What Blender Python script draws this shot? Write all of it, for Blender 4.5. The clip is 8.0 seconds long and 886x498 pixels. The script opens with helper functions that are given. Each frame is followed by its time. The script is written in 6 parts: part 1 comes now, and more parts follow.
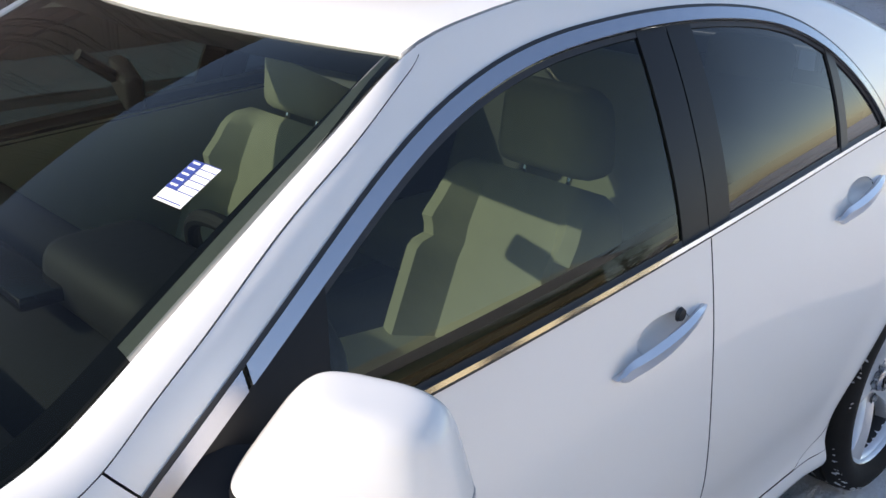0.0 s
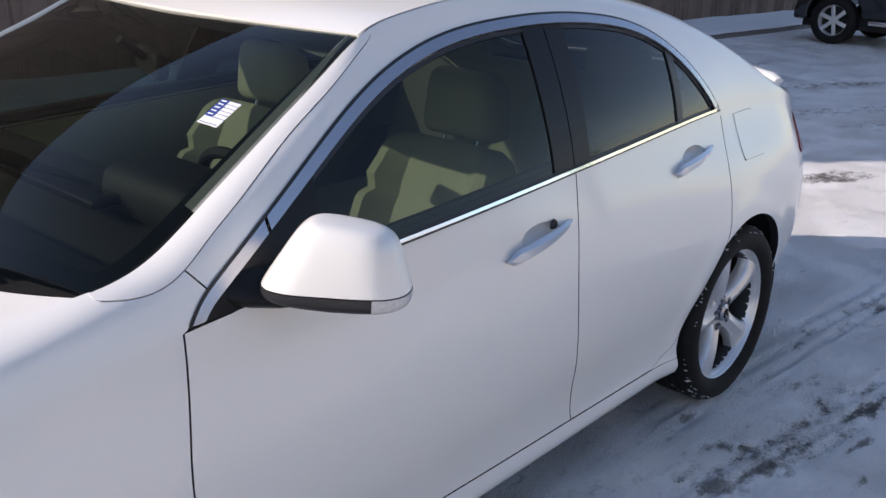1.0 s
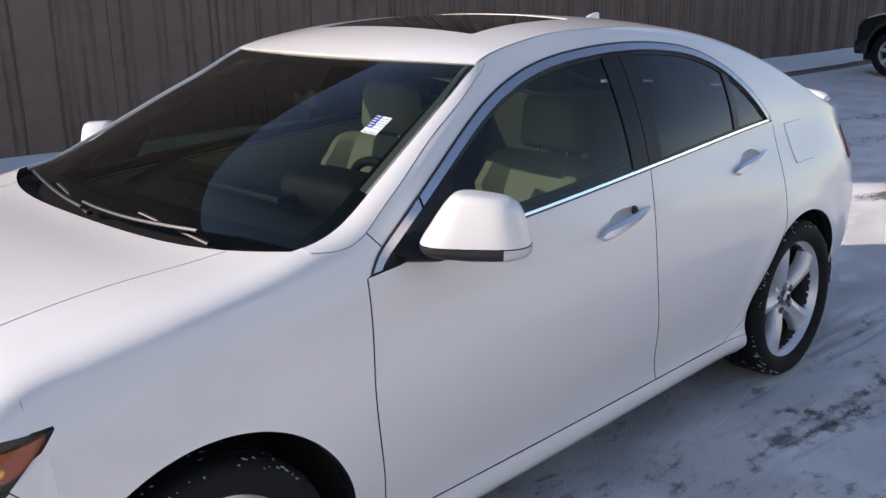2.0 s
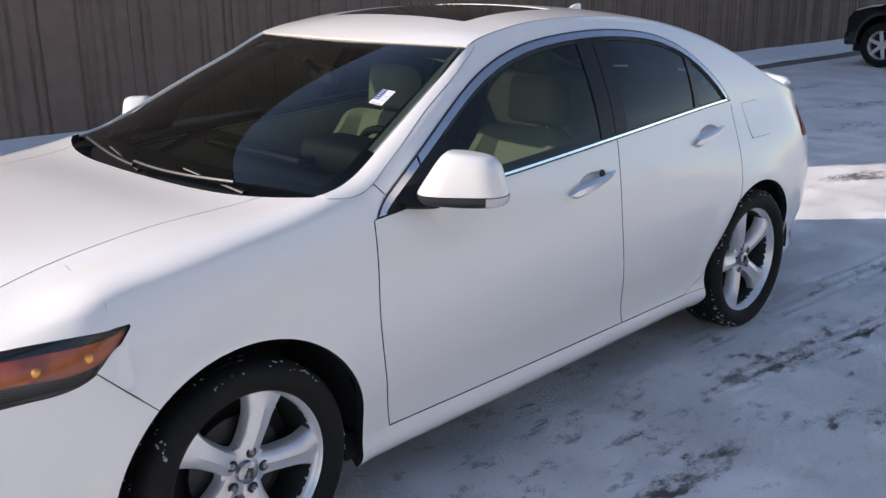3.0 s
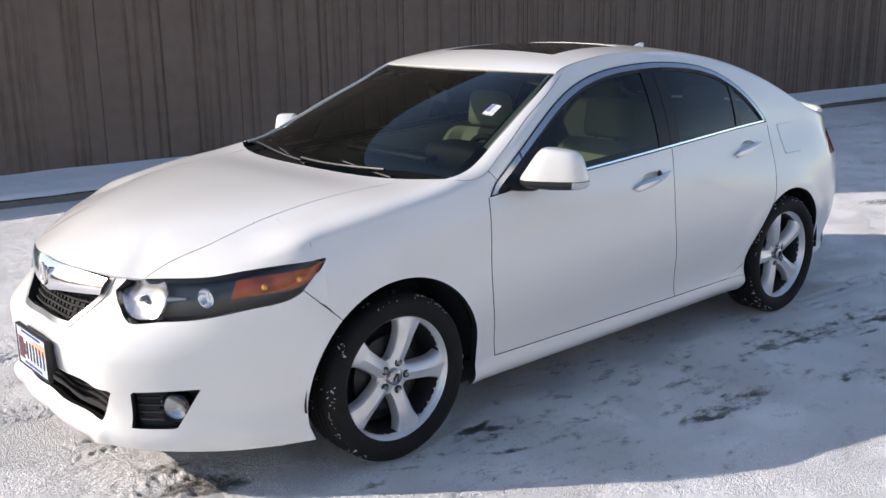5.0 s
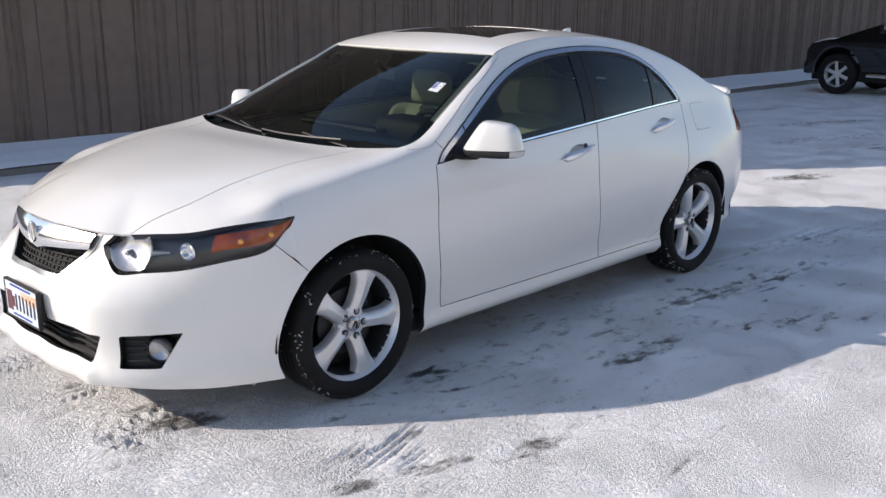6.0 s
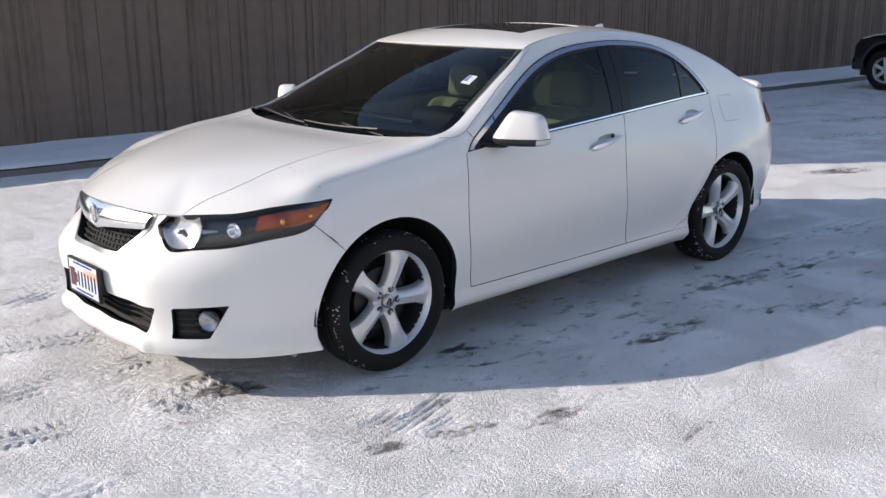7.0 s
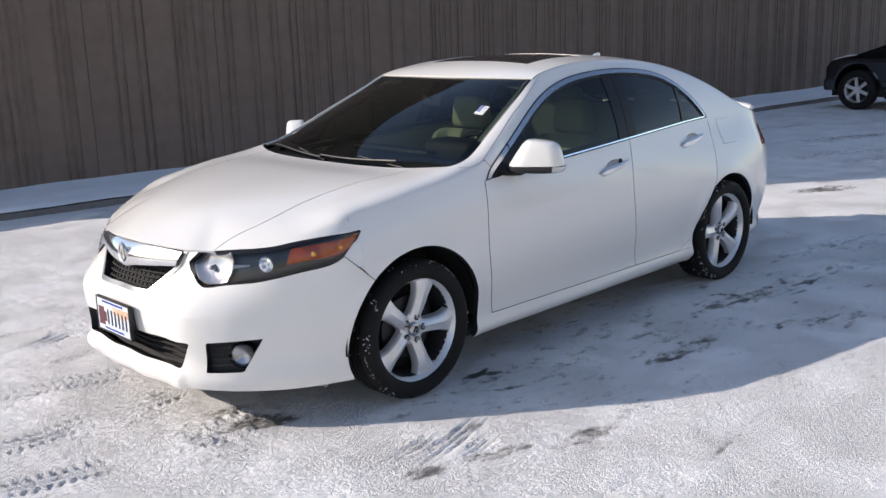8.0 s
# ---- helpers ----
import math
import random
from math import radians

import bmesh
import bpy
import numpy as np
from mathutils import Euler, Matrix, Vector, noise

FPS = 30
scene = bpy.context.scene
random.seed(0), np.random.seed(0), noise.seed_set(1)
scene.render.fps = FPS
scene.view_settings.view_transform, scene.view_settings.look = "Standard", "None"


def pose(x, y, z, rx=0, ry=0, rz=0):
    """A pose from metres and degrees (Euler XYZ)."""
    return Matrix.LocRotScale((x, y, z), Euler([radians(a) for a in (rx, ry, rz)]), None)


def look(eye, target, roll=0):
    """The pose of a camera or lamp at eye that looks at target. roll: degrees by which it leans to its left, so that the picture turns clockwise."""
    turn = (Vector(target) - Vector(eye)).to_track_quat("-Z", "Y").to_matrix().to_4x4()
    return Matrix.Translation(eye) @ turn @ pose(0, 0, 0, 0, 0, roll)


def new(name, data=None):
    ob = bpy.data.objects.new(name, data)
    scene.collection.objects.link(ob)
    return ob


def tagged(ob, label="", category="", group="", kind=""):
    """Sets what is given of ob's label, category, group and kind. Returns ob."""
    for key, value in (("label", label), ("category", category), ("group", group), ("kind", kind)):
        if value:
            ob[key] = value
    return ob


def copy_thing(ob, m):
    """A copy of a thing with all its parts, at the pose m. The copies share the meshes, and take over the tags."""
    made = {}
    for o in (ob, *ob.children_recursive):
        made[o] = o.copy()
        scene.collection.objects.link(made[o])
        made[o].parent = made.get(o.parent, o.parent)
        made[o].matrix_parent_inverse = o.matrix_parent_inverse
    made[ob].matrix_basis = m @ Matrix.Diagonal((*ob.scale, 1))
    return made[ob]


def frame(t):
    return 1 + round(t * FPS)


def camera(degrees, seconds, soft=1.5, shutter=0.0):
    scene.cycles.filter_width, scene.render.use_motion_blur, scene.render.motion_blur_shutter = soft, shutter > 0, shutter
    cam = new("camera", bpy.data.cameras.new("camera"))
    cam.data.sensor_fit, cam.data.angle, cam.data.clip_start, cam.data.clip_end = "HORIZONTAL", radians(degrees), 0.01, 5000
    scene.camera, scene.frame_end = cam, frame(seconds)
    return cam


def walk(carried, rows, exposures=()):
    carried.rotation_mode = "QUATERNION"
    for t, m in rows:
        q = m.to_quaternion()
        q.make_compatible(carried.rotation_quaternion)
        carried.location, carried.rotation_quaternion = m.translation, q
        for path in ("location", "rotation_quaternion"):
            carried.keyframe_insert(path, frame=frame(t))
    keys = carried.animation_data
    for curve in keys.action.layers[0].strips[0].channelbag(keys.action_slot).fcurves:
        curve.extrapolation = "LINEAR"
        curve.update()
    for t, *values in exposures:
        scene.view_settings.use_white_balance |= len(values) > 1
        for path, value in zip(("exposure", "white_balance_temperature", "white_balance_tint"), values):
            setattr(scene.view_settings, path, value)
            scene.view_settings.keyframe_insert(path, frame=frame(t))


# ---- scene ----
cam = camera(49.3, 8.0)
PATH = [
    (0, (-0.168, 1.696, 1.658), (-1.462, 0.367, 0.909), 0.9),
    (0.5, (0.132, 1.923, 1.646), (-1.239, 0.651, 0.937), 0.3),
    (1, (0.376, 2.196, 1.654), (-1.046, 0.956, 0.99), 2.1),
    (1.5, (0.595, 2.428, 1.632), (-0.754, 1.064, 1.066), -1.0),
    (2, (0.917, 2.537, 1.636), (-0.432, 1.167, 1.086), -1.3),
    (2.2, (1.007, 2.589, 1.655), (-0.363, 1.254, 1.072), -0.0),
    (3.3, (1.411, 3.034, 1.664), (0.086, 1.638, 1.12), -1.8),
    (3.5, (1.538, 3.079, 1.67), (0.209, 1.678, 1.151), -2.7),
    (4, (1.783, 3.201, 1.693), (0.455, 1.793, 1.188), 0.2),
    (4.5, (1.917, 3.447, 1.677), (0.621, 2.002, 1.194), 0.1),
    (4.7, (1.965, 3.496, 1.668), (0.698, 2.026, 1.184), -0.9),
    (5.8, (2.46, 3.735, 1.676), (1.119, 2.341, 1.167), 0.7),
    (6, (2.485, 3.821, 1.692), (1.107, 2.467, 1.172), 0.3),
    (6.5, (2.528, 4.065, 1.691), (1.173, 2.687, 1.176), 0.8),
    (7, (2.609, 4.08, 1.678), (1.307, 2.654, 1.16), -0.3),
    (7.5, (2.729, 4.026, 1.677), (1.421, 2.59, 1.198), -2.2),
    (8, (2.836, 3.99, 1.689), (1.482, 2.59, 1.232), -1.8),
]
EXPOSURES = [(0, 0.80, 6790, 16), (0.5, 0.50, 6790, 18), (1, 0.41, 6790, 19), (2, 0.39, 6790, 19), (3.5, 0.47, 6810, 17), (4.5, 0.47, 6750, 15), (6, 0.33, 6750, 15), (8, 0.31, 6750, 15)]
walk(cam, [(t, look(eye, target, roll)) for t, eye, target, roll in PATH], EXPOSURES)

# ---- world, sun, exposure ----
SUN_EL, SUN_AZ = 26.3, (0.793, -0.609)  # elevation in degrees; horizontal way towards the sun
world = bpy.data.worlds.new("sky")
scene.world = world
world.use_nodes = True
wn = world.node_tree.nodes
sky = wn.new("ShaderNodeTexSky")
sky.sky_type, sky.sun_disc = "NISHITA", False
sky.dust_density, sky.ozone_density = 0.6, 1.1
sky.sun_elevation = radians(SUN_EL)
sky.sun_rotation = math.atan2(SUN_AZ[0], SUN_AZ[1])
wn["Background"].inputs[1].default_value = 0.150
world.node_tree.links.new(sky.outputs[0], wn["Background"].inputs[0])
sun = new("sun", bpy.data.lights.new("sun", "SUN"))
sun.data.energy, sun.data.angle, sun.data.color = 4.0, radians(0.5), (1.0, 0.925, 0.82)
sun.matrix_world = look((SUN_AZ[0] * 30, SUN_AZ[1] * 30, 30 * math.tan(radians(SUN_EL))), (0, 0, 0))


# ---- materials ----
def material(name, colour, rough=0.5, metal=0.0, coat=0.0, grain=0.0, scale=40.0, bump=0.0, spec=0.5, second=None, emit=None, alpha_in=None):
    """A Principled surface whose colour and relief vary by two noises, one coarse and one fine."""
    mat = bpy.data.materials.new(name)
    mat.use_nodes = True
    nt = mat.node_tree
    b = nt.nodes["Principled BSDF"]
    b.inputs["Base Color"].default_value = (*colour, 1)
    b.inputs["Roughness"].default_value = rough
    b.inputs["Metallic"].default_value = metal
    b.inputs["Coat Weight"].default_value = coat
    b.inputs["Coat Roughness"].default_value = 0.04
    b.inputs["Specular IOR Level"].default_value = spec
    if grain or bump:
        tc = nt.nodes.new("ShaderNodeTexCoord")
        n1, n2 = nt.nodes.new("ShaderNodeTexNoise"), nt.nodes.new("ShaderNodeTexNoise")
        n1.inputs["Scale"].default_value, n2.inputs["Scale"].default_value = scale, scale * 0.13
        n1.inputs["Detail"].default_value = n2.inputs["Detail"].default_value = 4
        mx = nt.nodes.new("ShaderNodeMath")
        mx.operation = "ADD"
        for n in (n1, n2):
            nt.links.new(tc.outputs["Object"], n.inputs["Vector"])
        nt.links.new(n1.outputs["Fac"], mx.inputs[0])
        nt.links.new(n2.outputs["Fac"], mx.inputs[1])
        if grain:
            ramp = nt.nodes.new("ShaderNodeValToRGB")
            ramp.color_ramp.elements[0].position, ramp.color_ramp.elements[1].position = 0.3, 0.7
            lo = second or tuple(c * (1 - grain) for c in colour)
            ramp.color_ramp.elements[0].color, ramp.color_ramp.elements[1].color = (*lo, 1), (*colour, 1)
            half = nt.nodes.new("ShaderNodeMath")
            half.operation = "MULTIPLY"
            half.inputs[1].default_value = 0.5
            nt.links.new(mx.outputs[0], half.inputs[0])
            nt.links.new(half.outputs[0], ramp.inputs["Fac"])
            nt.links.new(ramp.outputs["Color"], b.inputs["Base Color"])
        if bump:
            bp = nt.nodes.new("ShaderNodeBump")
            bp.inputs["Strength"].default_value, bp.inputs["Distance"].default_value = 1.0, bump
            nt.links.new(mx.outputs[0], bp.inputs["Height"])
            nt.links.new(bp.outputs["Normal"], b.inputs["Normal"])
    return mat


def glass(name, tint, film=0.05, rough=0.0):
    """A thin pane: tinted straight through, with a mirror film that grows towards grazing."""
    mat = bpy.data.materials.new(name)
    mat.use_nodes = True
    nt = mat.node_tree
    nt.nodes.clear()
    out, mix = nt.nodes.new("ShaderNodeOutputMaterial"), nt.nodes.new("ShaderNodeMixShader")
    tr, gl, fr = nt.nodes.new("ShaderNodeBsdfTransparent"), nt.nodes.new("ShaderNodeBsdfGlossy"), nt.nodes.new("ShaderNodeLayerWeight")
    tr.inputs["Color"].default_value, gl.inputs["Roughness"].default_value, fr.inputs["Blend"].default_value = (*tint, 1), rough, 0.5
    gl.inputs["Color"].default_value = (1, 1, 1, 1)
    grow, some = nt.nodes.new("ShaderNodeMath"), nt.nodes.new("ShaderNodeMath")
    grow.operation, some.operation = "POWER", "MULTIPLY_ADD"
    grow.inputs[1].default_value, some.inputs[1].default_value, some.inputs[2].default_value = 4.5, 0.95 - film, film
    nt.links.new(fr.outputs["Facing"], grow.inputs[0])
    nt.links.new(grow.outputs[0], some.inputs[0])
    nt.links.new(some.outputs[0], mix.inputs[0])
    nt.links.new(tr.outputs[0], mix.inputs[1])
    nt.links.new(gl.outputs[0], mix.inputs[2])
    nt.links.new(mix.outputs[0], out.inputs[0])
    return mat


PAINT = material("white_paint", (0.765, 0.758, 0.735), 0.32, coat=0.8, grain=0.03, scale=3.0)
CHROME = material("chrome", (0.86, 0.87, 0.88), 0.09, metal=1.0)
BRIGHTBAR = material("bright_chrome_bar", (0.86, 0.86, 0.87), 0.16, metal=1.0)
HANDLE = material("satin_chrome", (0.84, 0.84, 0.85), 0.28, metal=0.95)
BRUSHED = material("brushed_chrome", (0.42, 0.43, 0.47), 0.26, metal=0.95)
ALLOY = material("alloy_silver", (0.74, 0.75, 0.77), 0.32, metal=0.6, coat=0.5, grain=0.15, scale=30.0)
BLACK = material("black_plastic", (0.018, 0.018, 0.02), 0.45, grain=0.3, scale=60.0, bump=0.0005)
PILLAR = material("pillar_black", (0.009, 0.009, 0.010), 0.4, grain=0.2, scale=30.0, spec=0.25)
GLOSSB = material("gloss_black", (0.012, 0.012, 0.014), 0.15, coat=0.5)
RUBBER = material("tyre_rubber", (0.010, 0.0095, 0.0095), 0.8, grain=0.45, scale=50.0, bump=0.0008, spec=0.3)
SNOW_BITS = material("snow_crumbs", (0.60, 0.60, 0.62), 0.8, grain=0.4, scale=60.0)
DARK = material("dark_void", (0.01, 0.01, 0.011), 0.8, grain=0.3, scale=20.0)
WINDSHIELD = glass("windshield_glass", (0.37, 0.42, 0.38), 0.012)
TINTED = glass("tinted_glass", (0.235, 0.28, 0.225), 0.028)
PRIVACY = glass("rear_tinted_glass", (0.09, 0.106, 0.115), 0.030)
SUNROOF = glass("sunroof_glass", (0.06, 0.07, 0.07), 0.06)
CLEAR = glass("lamp_lens", (0.93, 0.94, 0.95), 0.04)
AMBER = material("amber_reflector", (0.66, 0.115, 0.013), 0.25, coat=0.3, grain=0.5, scale=16.0, bump=0.004, second=(0.10, 0.008, 0.004))
RED = material("red_lamp", (0.30, 0.012, 0.016), 0.2, coat=0.3, grain=0.4, scale=60.0)
REFLECTOR = material("reflector", (0.50, 0.50, 0.53), 0.20, metal=0.95, grain=0.35, scale=45.0, bump=0.0012)
SATIN = material("satin_grey", (0.32, 0.33, 0.34), 0.3, metal=0.8)
FABRIC = material("beige_leather", (0.66, 0.64, 0.50), 0.6, grain=0.12, scale=25.0, bump=0.002)
DASH = material("dark_dash", (0.017, 0.017, 0.019), 0.7, grain=0.3, scale=60.0, bump=0.001)
CLOTH = material("grey_headliner", (0.30, 0.30, 0.28), 0.9, grain=0.15, scale=80.0)
PAPER = material("paper_white", (0.78, 0.80, 0.78), 0.7, grain=0.05, scale=30.0)
BLUE = material("label_blue", (0.03, 0.06, 0.28), 0.6, grain=0.1, scale=30.0)
PLATE = material("plate_face", (0.72, 0.76, 0.82), 0.4, grain=0.35, scale=14.0, second=(0.50, 0.60, 0.76))
ORANGE = material("plate_picture", (0.72, 0.30, 0.16), 0.4, grain=0.4, scale=40.0, second=(0.62, 0.50, 0.42))
MAROON = material("plate_print", (0.10, 0.03, 0.04), 0.5)
PLATE_DARK = material("plate_dark_print", (0.03, 0.03, 0.045), 0.5)
SLUSH = material("slush_grey", (0.46, 0.46, 0.47), 0.6, grain=0.4, scale=30.0)

# ---- shape tools ----
def spline(*pts):
    """A natural cubic curve through (t, value) pairs, straight beyond its ends."""
    pts = sorted(pts)
    t, v = [p[0] for p in pts], [p[1] for p in pts]
    n = len(t)
    h = [t[i + 1] - t[i] for i in range(n - 1)]
    a, r = np.zeros((n, n)), np.zeros(n)
    a[0, 0] = a[-1, -1] = 1
    for i in range(1, n - 1):
        a[i, i - 1], a[i, i], a[i, i + 1] = h[i - 1], 2 * (h[i - 1] + h[i]), h[i]
        r[i] = 6 * ((v[i + 1] - v[i]) / h[i] - (v[i] - v[i - 1]) / h[i - 1])
    m = [float(q) for q in np.linalg.solve(a, r)]
    d0 = (v[1] - v[0]) / h[0] - h[0] * (2 * m[0] + m[1]) / 6
    d1 = (v[-1] - v[-2]) / h[-1] + h[-1] * (2 * m[-1] + m[-2]) / 6

    def f(x):
        if x <= t[0]:
            return v[0] + d0 * (x - t[0])
        if x >= t[-1]:
            return v[-1] + d1 * (x - t[-1])
        i = 0
        while x > t[i + 1]:
            i += 1
        p, q, k = t[i + 1] - x, x - t[i], h[i]
        return (m[i] * p ** 3 + m[i + 1] * q ** 3) / (6 * k) + (v[i] / k - m[i] * k / 6) * p + (v[i + 1] / k - m[i + 1] * k / 6) * q

    return f


def smooth(a, b, x):
    x = min(1.0, max(0.0, (x - a) / (b - a)))
    return x * x * (3 - 2 * x)


def steps(a, b, n):
    return [a + (b - a) * i / n for i in range(n + 1)]


def convex(*pts):
    """How far (u, v) lies inside a convex outline, given anticlockwise."""
    def f(u, v):
        best = 1e9
        for (x0, y0), (x1, y1) in zip(pts, pts[1:] + pts[:1]):
            ex, ey = x1 - x0, y1 - y0
            best = min(best, (ex * (v - y0) - ey * (u - x0)) / math.hypot(ex, ey))
        return best
    return f


def sheet(surface, us, vs, keep=(), flip=False, rim=0.0, lift=0.0):
    """A bmesh of surface(u, v) over the grid, cut smoothly to where every keep(u, v) is positive; its cut edge is turned inwards by rim."""
    cache = {}
    if surface is side:
        flip = not flip

    def value(f, p):
        key = (f, round(p[0], 6), round(p[1], 6))
        if key not in cache:
            cache[key] = f(p[0], p[1])
        return cache[key]

    def cross(f, p, q):
        if q < p:
            p, q = q, p
        a, b = value(f, p), value(f, q)
        lo, hi = 0.0, 1.0
        for _ in range(4):
            k = lo + (hi - lo) * a / (a - b) if a != b else 0.5
            k = min(hi, max(lo, k))
            m = (p[0] + (q[0] - p[0]) * k, p[1] + (q[1] - p[1]) * k)
            c = f(*m)
            if abs(c) < 1e-5:
                break
            if (c > 0) == (a > 0):
                lo, a = k, c
            else:
                hi, b = k, c
        return m

    index, verts, faces = {}, [], []
    for i in range(len(us) - 1):
        for j in range(len(vs) - 1):
            poly = [(us[i], vs[j]), (us[i + 1], vs[j]), (us[i + 1], vs[j + 1]), (us[i], vs[j + 1])]
            for f in keep:
                vals = [value(f, p) for p in poly]
                if min(vals) >= 0:
                    continue
                out = []
                for k in range(len(poly)):
                    p, q, a, b = poly[k], poly[(k + 1) % len(poly)], vals[k], vals[(k + 1) % len(poly)]
                    if a >= 0:
                        out.append(p)
                    if (a >= 0) != (b >= 0):
                        out.append(cross(f, p, q))
                poly = out
                if len(poly) < 3:
                    break
            if len(poly) < 3:
                continue
            ids = []
            for p in poly:
                key = (round(p[0], 5), round(p[1], 5))
                if key not in index:
                    index[key] = len(verts)
                    verts.append(surface(*p))
                if index[key] not in ids:
                    ids.append(index[key])
            if len(ids) >= 3:
                faces.append(ids[::-1] if flip else ids)
    me = bpy.data.meshes.new("tmp")
    me.from_pydata([tuple(v) for v in verts], [], faces)
    bm = bmesh.new()
    bm.from_mesh(me)
    bpy.data.meshes.remove(me)
    bmesh.ops.remove_doubles(bm, verts=bm.verts[:], dist=0.0004)
    bm.normal_update()
    if lift:
        moves = [(v, v.normal.copy()) for v in bm.verts]
        for v, n in moves:
            v.co += n * lift
    if rim:
        turn_in(bm, rim)
    return bm


def turn_in(bm, depth, joint=None):
    edges = [e for e in bm.edges if e.is_boundary and not (joint and all(joint(v.co) for v in e.verts))]
    normals = {v: v.normal.copy() for e in edges for v in e.verts}
    new_geo = bmesh.ops.extrude_edge_only(bm, edges=edges)["geom"]
    near = [v for v in new_geo if isinstance(v, bmesh.types.BMVert)]
    # deep edges get black faces: the shade of the panel gaps as colour
    if depth >= 0.03:
        for f in new_geo:
            if isinstance(f, bmesh.types.BMFace):
                f.material_index = 1
        for v in near:
            for f in v.link_faces:
                f.material_index = 1
    old = {tuple(round(c, 6) for c in v.co): n for v, n in normals.items()}
    for v in near:
        v.co -= old.get(tuple(round(c, 6) for c in v.co), Vector((0, 0, 1))) * depth


def finish(bm, name, mat, angle=35):
    me = bpy.data.meshes.new(name)
    bm.to_mesh(me)
    bm.free()
    for p in me.polygons:
        p.use_smooth = True
    me.set_sharp_from_angle(angle=radians(angle))
    if mat:
        me.materials.append(mat)
        if any(p.material_index for p in me.polygons):
            me.materials.append(BLACK)
    return me


def part(name, bm, mat, parent, label="", both=False, angle=35):
    """One mesh object under a thing or a part; both: a second one on the other side of the car."""
    me = finish(bm, name, mat, angle)
    made = []
    for side in ((1, -1) if both else (1,)):
        m = me
        if side < 0:
            m = me.copy()
            b2 = bmesh.new()
            b2.from_mesh(m)
            for v in b2.verts:
                v.co.y = -v.co.y
            bmesh.ops.reverse_faces(b2, faces=b2.faces[:])
            b2.to_mesh(m)
            b2.free()
        ob = new(name, m)
        p = parent[0 if side > 0 else 1] if isinstance(parent, tuple) else parent
        ob.parent = p
        if label:
            ob["label"] = label
        made.append(ob)
    return tuple(made) if both else made[0]


def thing(name, label, category, m=None, group="", kind=""):
    ob = new(name)
    ob.empty_display_size = 0.2
    if m is not None:
        ob.matrix_world = m
    return tagged(ob, label, category, group, kind)


def boxes(*specs, bevel=0.0, seg=2):
    """One bmesh of boxes (x0, x1, y0, y1, z0, z1), edges rounded."""
    bm = bmesh.new()
    for x0, x1, y0, y1, z0, z1 in specs:
        b = bmesh.new()
        bmesh.ops.create_cube(b, size=1.0, matrix=Matrix.Translation(((x0 + x1) / 2, (y0 + y1) / 2, (z0 + z1) / 2)) @ Matrix.Diagonal((x1 - x0, y1 - y0, z1 - z0, 1)))
        if bevel:
            bmesh.ops.bevel(b, geom=b.edges[:], offset=bevel, segments=seg, profile=0.6, affect="EDGES")
        merge(bm, b)
    return bm


def merge(bm, other, m=None):
    me = bpy.data.meshes.new("tmp")
    if m is not None:
        bmesh.ops.transform(other, matrix=m, verts=other.verts[:])
    other.to_mesh(me)
    other.free()
    bm.from_mesh(me)
    bpy.data.meshes.remove(me)
    return bm


def lathe(profile, n=64, axis="Y", arc=360.0, start=0.0):
    """Turn a profile of (radius, along) round an axis through the origin."""
    bm = bmesh.new()
    rings = []
    closed = arc >= 360
    for k in range(n if closed else n + 1):
        a = radians(start + arc * k / n)
        ring = []
        for r, h in profile:
            c, s = r * math.cos(a), r * math.sin(a)
            ring.append(bm.verts.new((c, h, s) if axis == "Y" else (c, s, h) if axis == "Z" else (h, c, s)))
        rings.append(ring)
    for k in range(n):
        a, b = rings[k], rings[(k + 1) % len(rings)]
        for i in range(len(profile) - 1):
            bm.faces.new((a[i], b[i], b[i + 1], a[i + 1]))
    bmesh.ops.remove_doubles(bm, verts=bm.verts[:], dist=1e-5)
    bmesh.ops.recalc_face_normals(bm, faces=bm.faces[:])
    return bm


def tube(points, radius, n=8, flat=1.0):
    """A rounded bar along points."""
    bm = bmesh.new()
    rings = []
    pts = [Vector(p) for p in points]
    for i, p in enumerate(pts):
        d = (pts[min(i + 1, len(pts) - 1)] - pts[max(i - 1, 0)]).normalized()
        up = Vector((0, 0, 1)) if abs(d.z) < 0.9 else Vector((1, 0, 0))
        a = d.cross(up).normalized()
        b = a.cross(d)
        r = radius[i] if isinstance(radius, (list, tuple)) else radius
        rings.append([bm.verts.new(p + a * (r * math.cos(t)) + b * (r * flat * math.sin(t))) for t in [2 * math.pi * k / n for k in range(n)]])
    for i in range(len(pts) - 1):
        for k in range(n):
            bm.faces.new((rings[i][k], rings[i][(k + 1) % n], rings[i + 1][(k + 1) % n], rings[i + 1][k]))
    bm.faces.new(rings[0][::-1])
    bm.faces.new(rings[-1])
    bmesh.ops.recalc_face_normals(bm, faces=bm.faces[:])
    return bm


